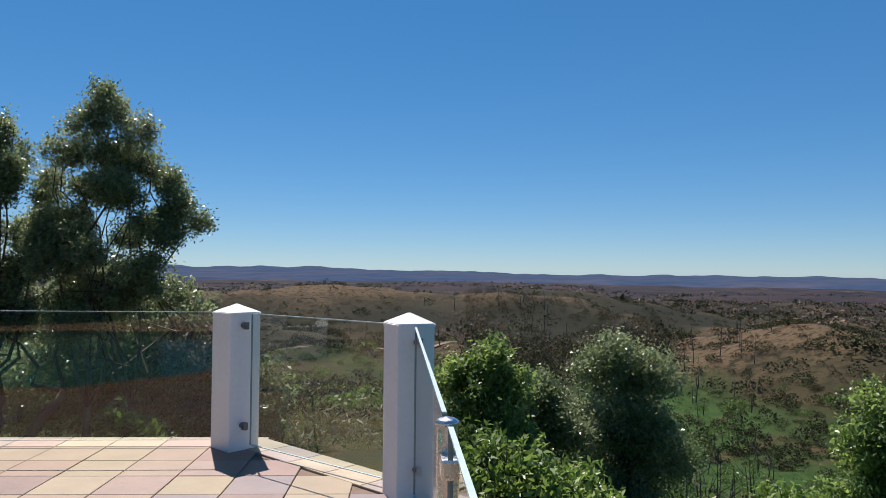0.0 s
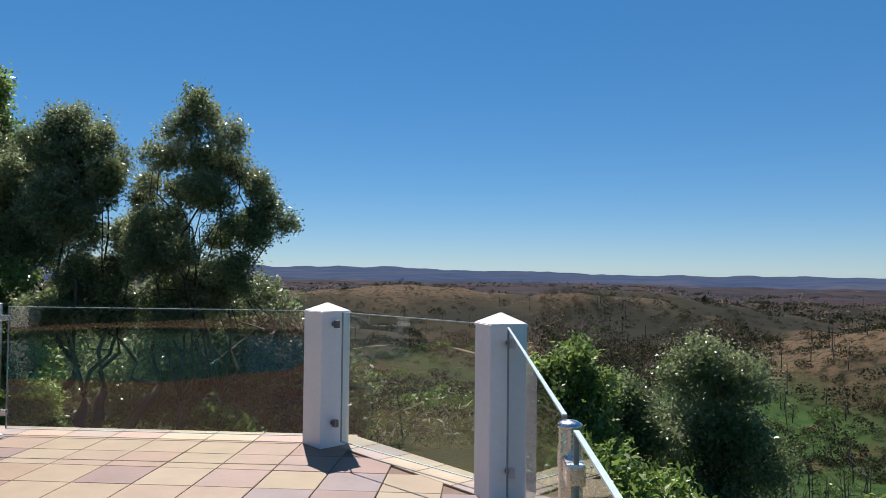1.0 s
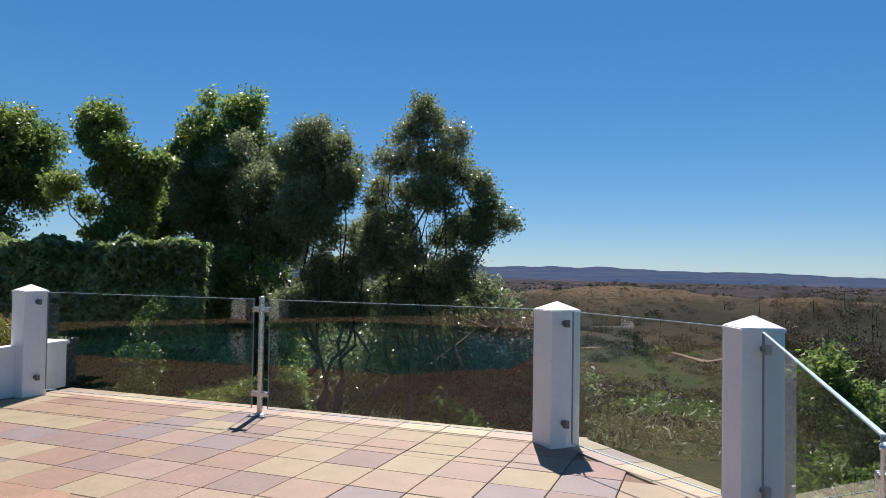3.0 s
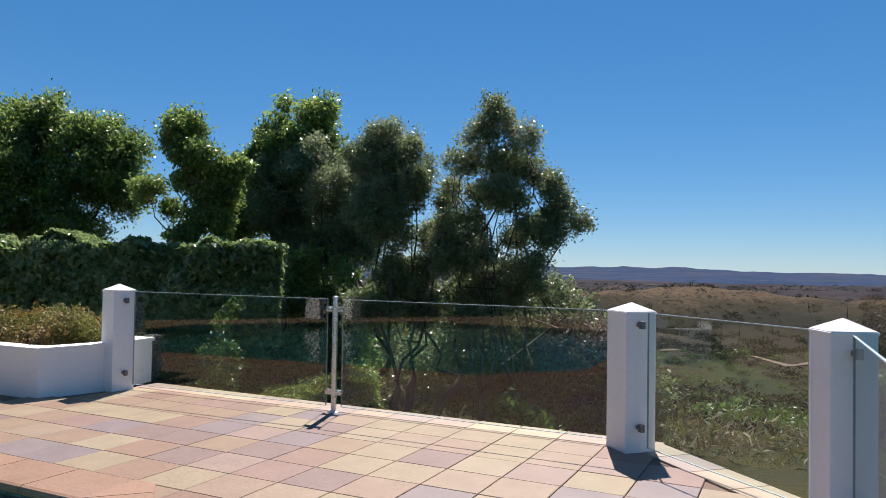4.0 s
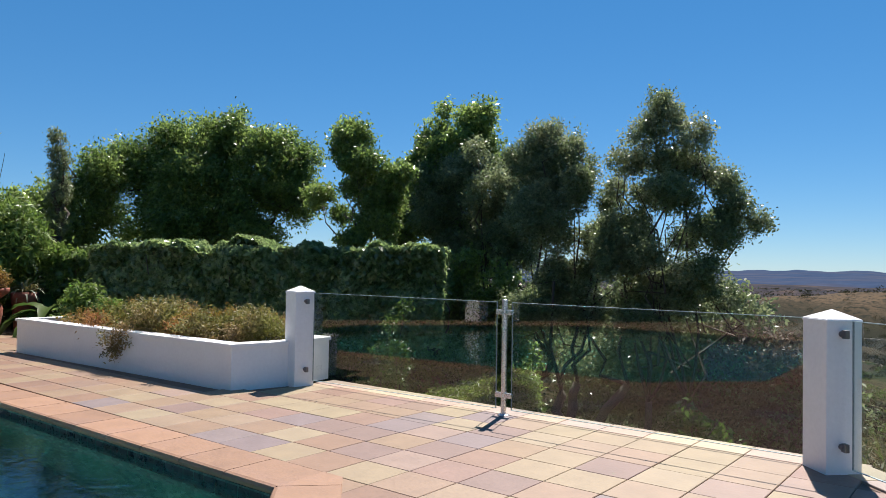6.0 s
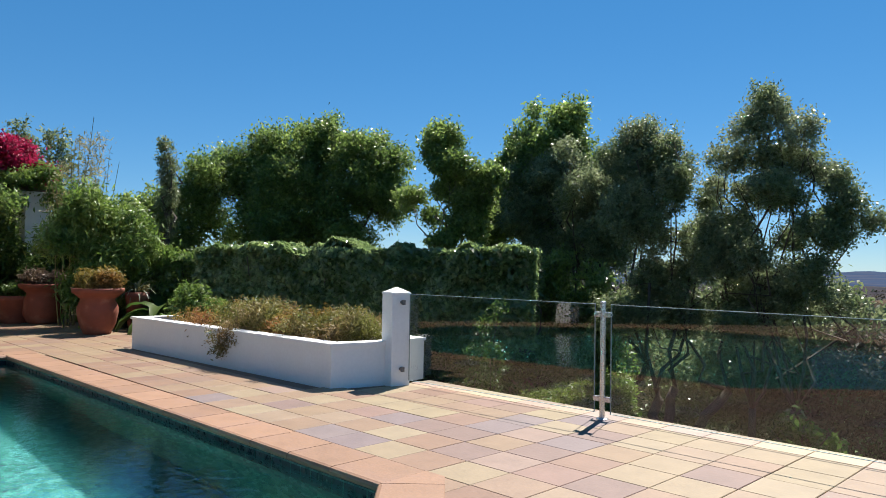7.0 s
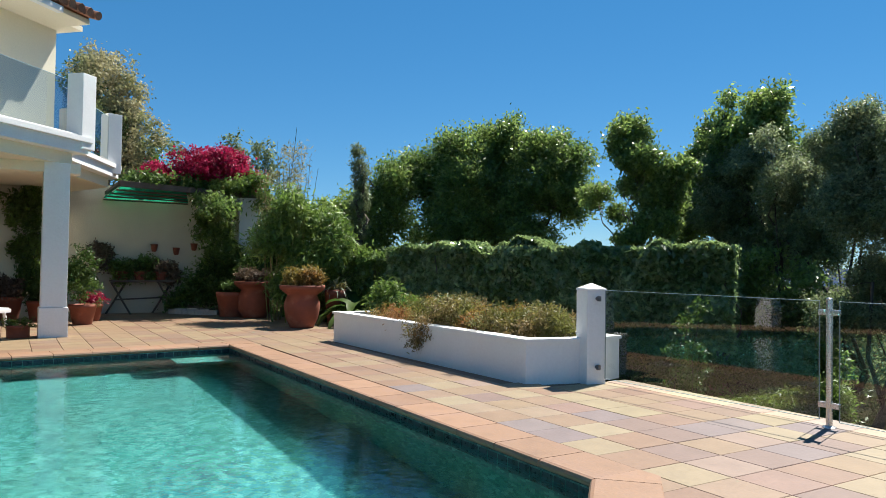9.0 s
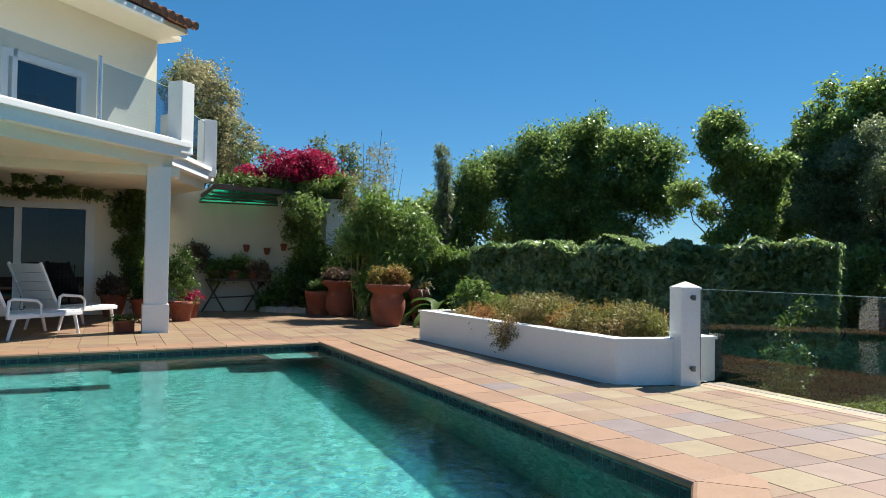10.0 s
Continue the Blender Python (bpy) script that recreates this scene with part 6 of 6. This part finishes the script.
def inside_of(points, x, y):
    """Whether the place lies inside a convex counter-clockwise outline."""
    k = len(points)
    return all((points[(i + 1) % k][0] - points[i][0]) * (y - points[i][1]) - (points[(i + 1) % k][1] - points[i][1]) * (x - points[i][0]) > 0 for i in range(k))


def in_floor(x, y):
    """Where whole square tiles lie."""
    if inside_of(grown(POOL, 0.22), x, y):
        return False
    if -7.62 < x < -3.0 and y > 0.62 + (x + 7.5) * 0.03 and not (x > -3.2 and y < 0.9):
        return False
    return -14.2 < x < 2.70 and -11.5 < y < 1.66 and x + y < 3.30


t_full = tile_mesh(PITCH, PITCH)
t_full.materials.append(M_TILE)
t_warm = tile_mesh(PITCH, PITCH)
t_warm.materials.append(M_TILE_WARM)
near, rest = [], []
for i in range(-44, 9):
    for j in range(-36, 9):
        cx, cy = (i + 0.5) * PITCH, (j + 0.5) * PITCH
        if not in_floor(cx, cy):
            continue
        if (cy > -0.5 and cx > -7.4) or (cx > -0.3 and cy > -2.4):
            near.append((i, j))
        else:
            rest.append((i, j))
near.sort(key=lambda p: -p[0])
near, more = near[:290], near[290:]
rest += more
rng_t = np.random.default_rng(5)
for i, j in near:
    # towards the pool and the house the tiles come from a warmer batch
    west = smooth01((0.2 - i * PITCH) / 6.0) + 0.5 * smooth01((-j * PITCH) / 1.5)
    ob = new("tile", t_warm if rng_t.uniform() < west else t_full)
    ob.location = (i * PITCH, j * PITCH, rng_t.uniform(-0.0012, 0.0012))
    ob.parent = slab
base_v = np.array([v.co[:] for v in t_full.vertices])
base_f = [tuple(p.vertices) for p in t_full.polygons]
av, af = [], []
for i, j in rest:
    k = len(av) * len(base_v)
    av.append(base_v + np.array((i * PITCH, j * PITCH, rng_t.uniform(-0.0012, 0.0012))))
    af += [tuple(q + k for q in f) for f in base_f]
me = bpy.data.meshes.new("tiles")
me.from_pydata(np.concatenate(av).tolist(), [], af)
me.materials.append(M_TILE_FAR)
ob = new("tiles", me)
ob.parent = slab
tagged(ob, kind="stuff")
# border strip along the fence
M_BORDER = ramp_by_random(material("border_tile", (0.347, 0.26, 0.19), 0.55, 0.09, 5, 45, 0.10, coords="World"),
                          [(0.301, 0.219, 0.15), (0.283, 0.202, 0.15), (0.318, 0.254, 0.162), (0.266, 0.208, 0.167)])
b_strip = tile_mesh(0.333, 0.262)
b_strip.materials.append(M_BORDER)
for k in range(-9, 5):
    ob = new("border_tile", b_strip)
    ob.location = (k * 0.333, 1.668, 0.001)
    ob.parent = slab
for k in range(6):
    ob = new("border_tile", b_strip)
    ob.location = (1.62 - 0.19 + 0.2355 * k, 1.745 - 0.2355 * k, 0.002)
    ob.rotation_euler = (0, 0, radians(-45))
    ob.parent = slab
for k in range(12):
    ob = new("border_tile", b_strip)
    ob.location = (2.69, 0.62 - 0.333 * k, 0.001)
    ob.rotation_euler = (0, 0, radians(-90))
    ob.parent = slab


def coping_mesh(w, d=0.36, h=0.05):
    """A coping stone with a rounded nose on its -y side."""
    g = 0.003
    prof = [(d - g, -h), (d - g, -0.003), (d - g - 0.004, 0.0), (0.03, 0.0), (0.012, -0.006), (0.002, -0.022), (0.006, -0.04), (0.02, -h)]
    v = [(g, y, z) for y, z in prof] + [(w - g, y, z) for y, z in prof]
    k = len(prof)
    f = [tuple(range(k)), tuple(range(2 * k - 1, k - 1, -1))] + [(i, k + i, k + (i + 1) % k, (i + 1) % k) for i in range(k)]
    me = bpy.data.meshes.new("coping_stone")
    me.from_pydata(v, [], f)
    me.materials.append(M_COPING)
    return me


for k in range(len(POOL)):
    a, b = Vector(POOL[k]), Vector(POOL[(k + 1) % len(POOL)])
    L = (b - a).length
    count = round(L / 0.42)
    c_mesh = coping_mesh(L / count)
    d = (b - a).normalized()
    # stones run backwards along each side so that the nose looks at the water
    for q in range(count):
        ob = new("coping_stone", c_mesh)
        p = b - d * (q * L / count)
        ob.location = (p.x - d.y * 0.02, p.y + d.x * 0.02, 0.004)
        ob.rotation_euler = (0, 0, math.atan2(-d.y, -d.x))
        ob.parent = slab
for k in range(len(POOL)):
    a, o = Vector(POOL[k]), Vector(COPE[k])
    n0 = Vector(POOL[k]) - Vector(POOL[k - 1])
    n1 = Vector(POOL[(k + 1) % len(POOL)]) - a
    e0 = a + Vector((n0.y, -n0.x)).normalized() * 0.336
    e1 = a + Vector((n1.y, -n1.x)).normalized() * 0.336
    part("coping_corner", prism([tuple(a), tuple(e0), tuple(a + (o - a) * 0.95), tuple(e1)], -0.046, 0.005), M_COPING, slab)
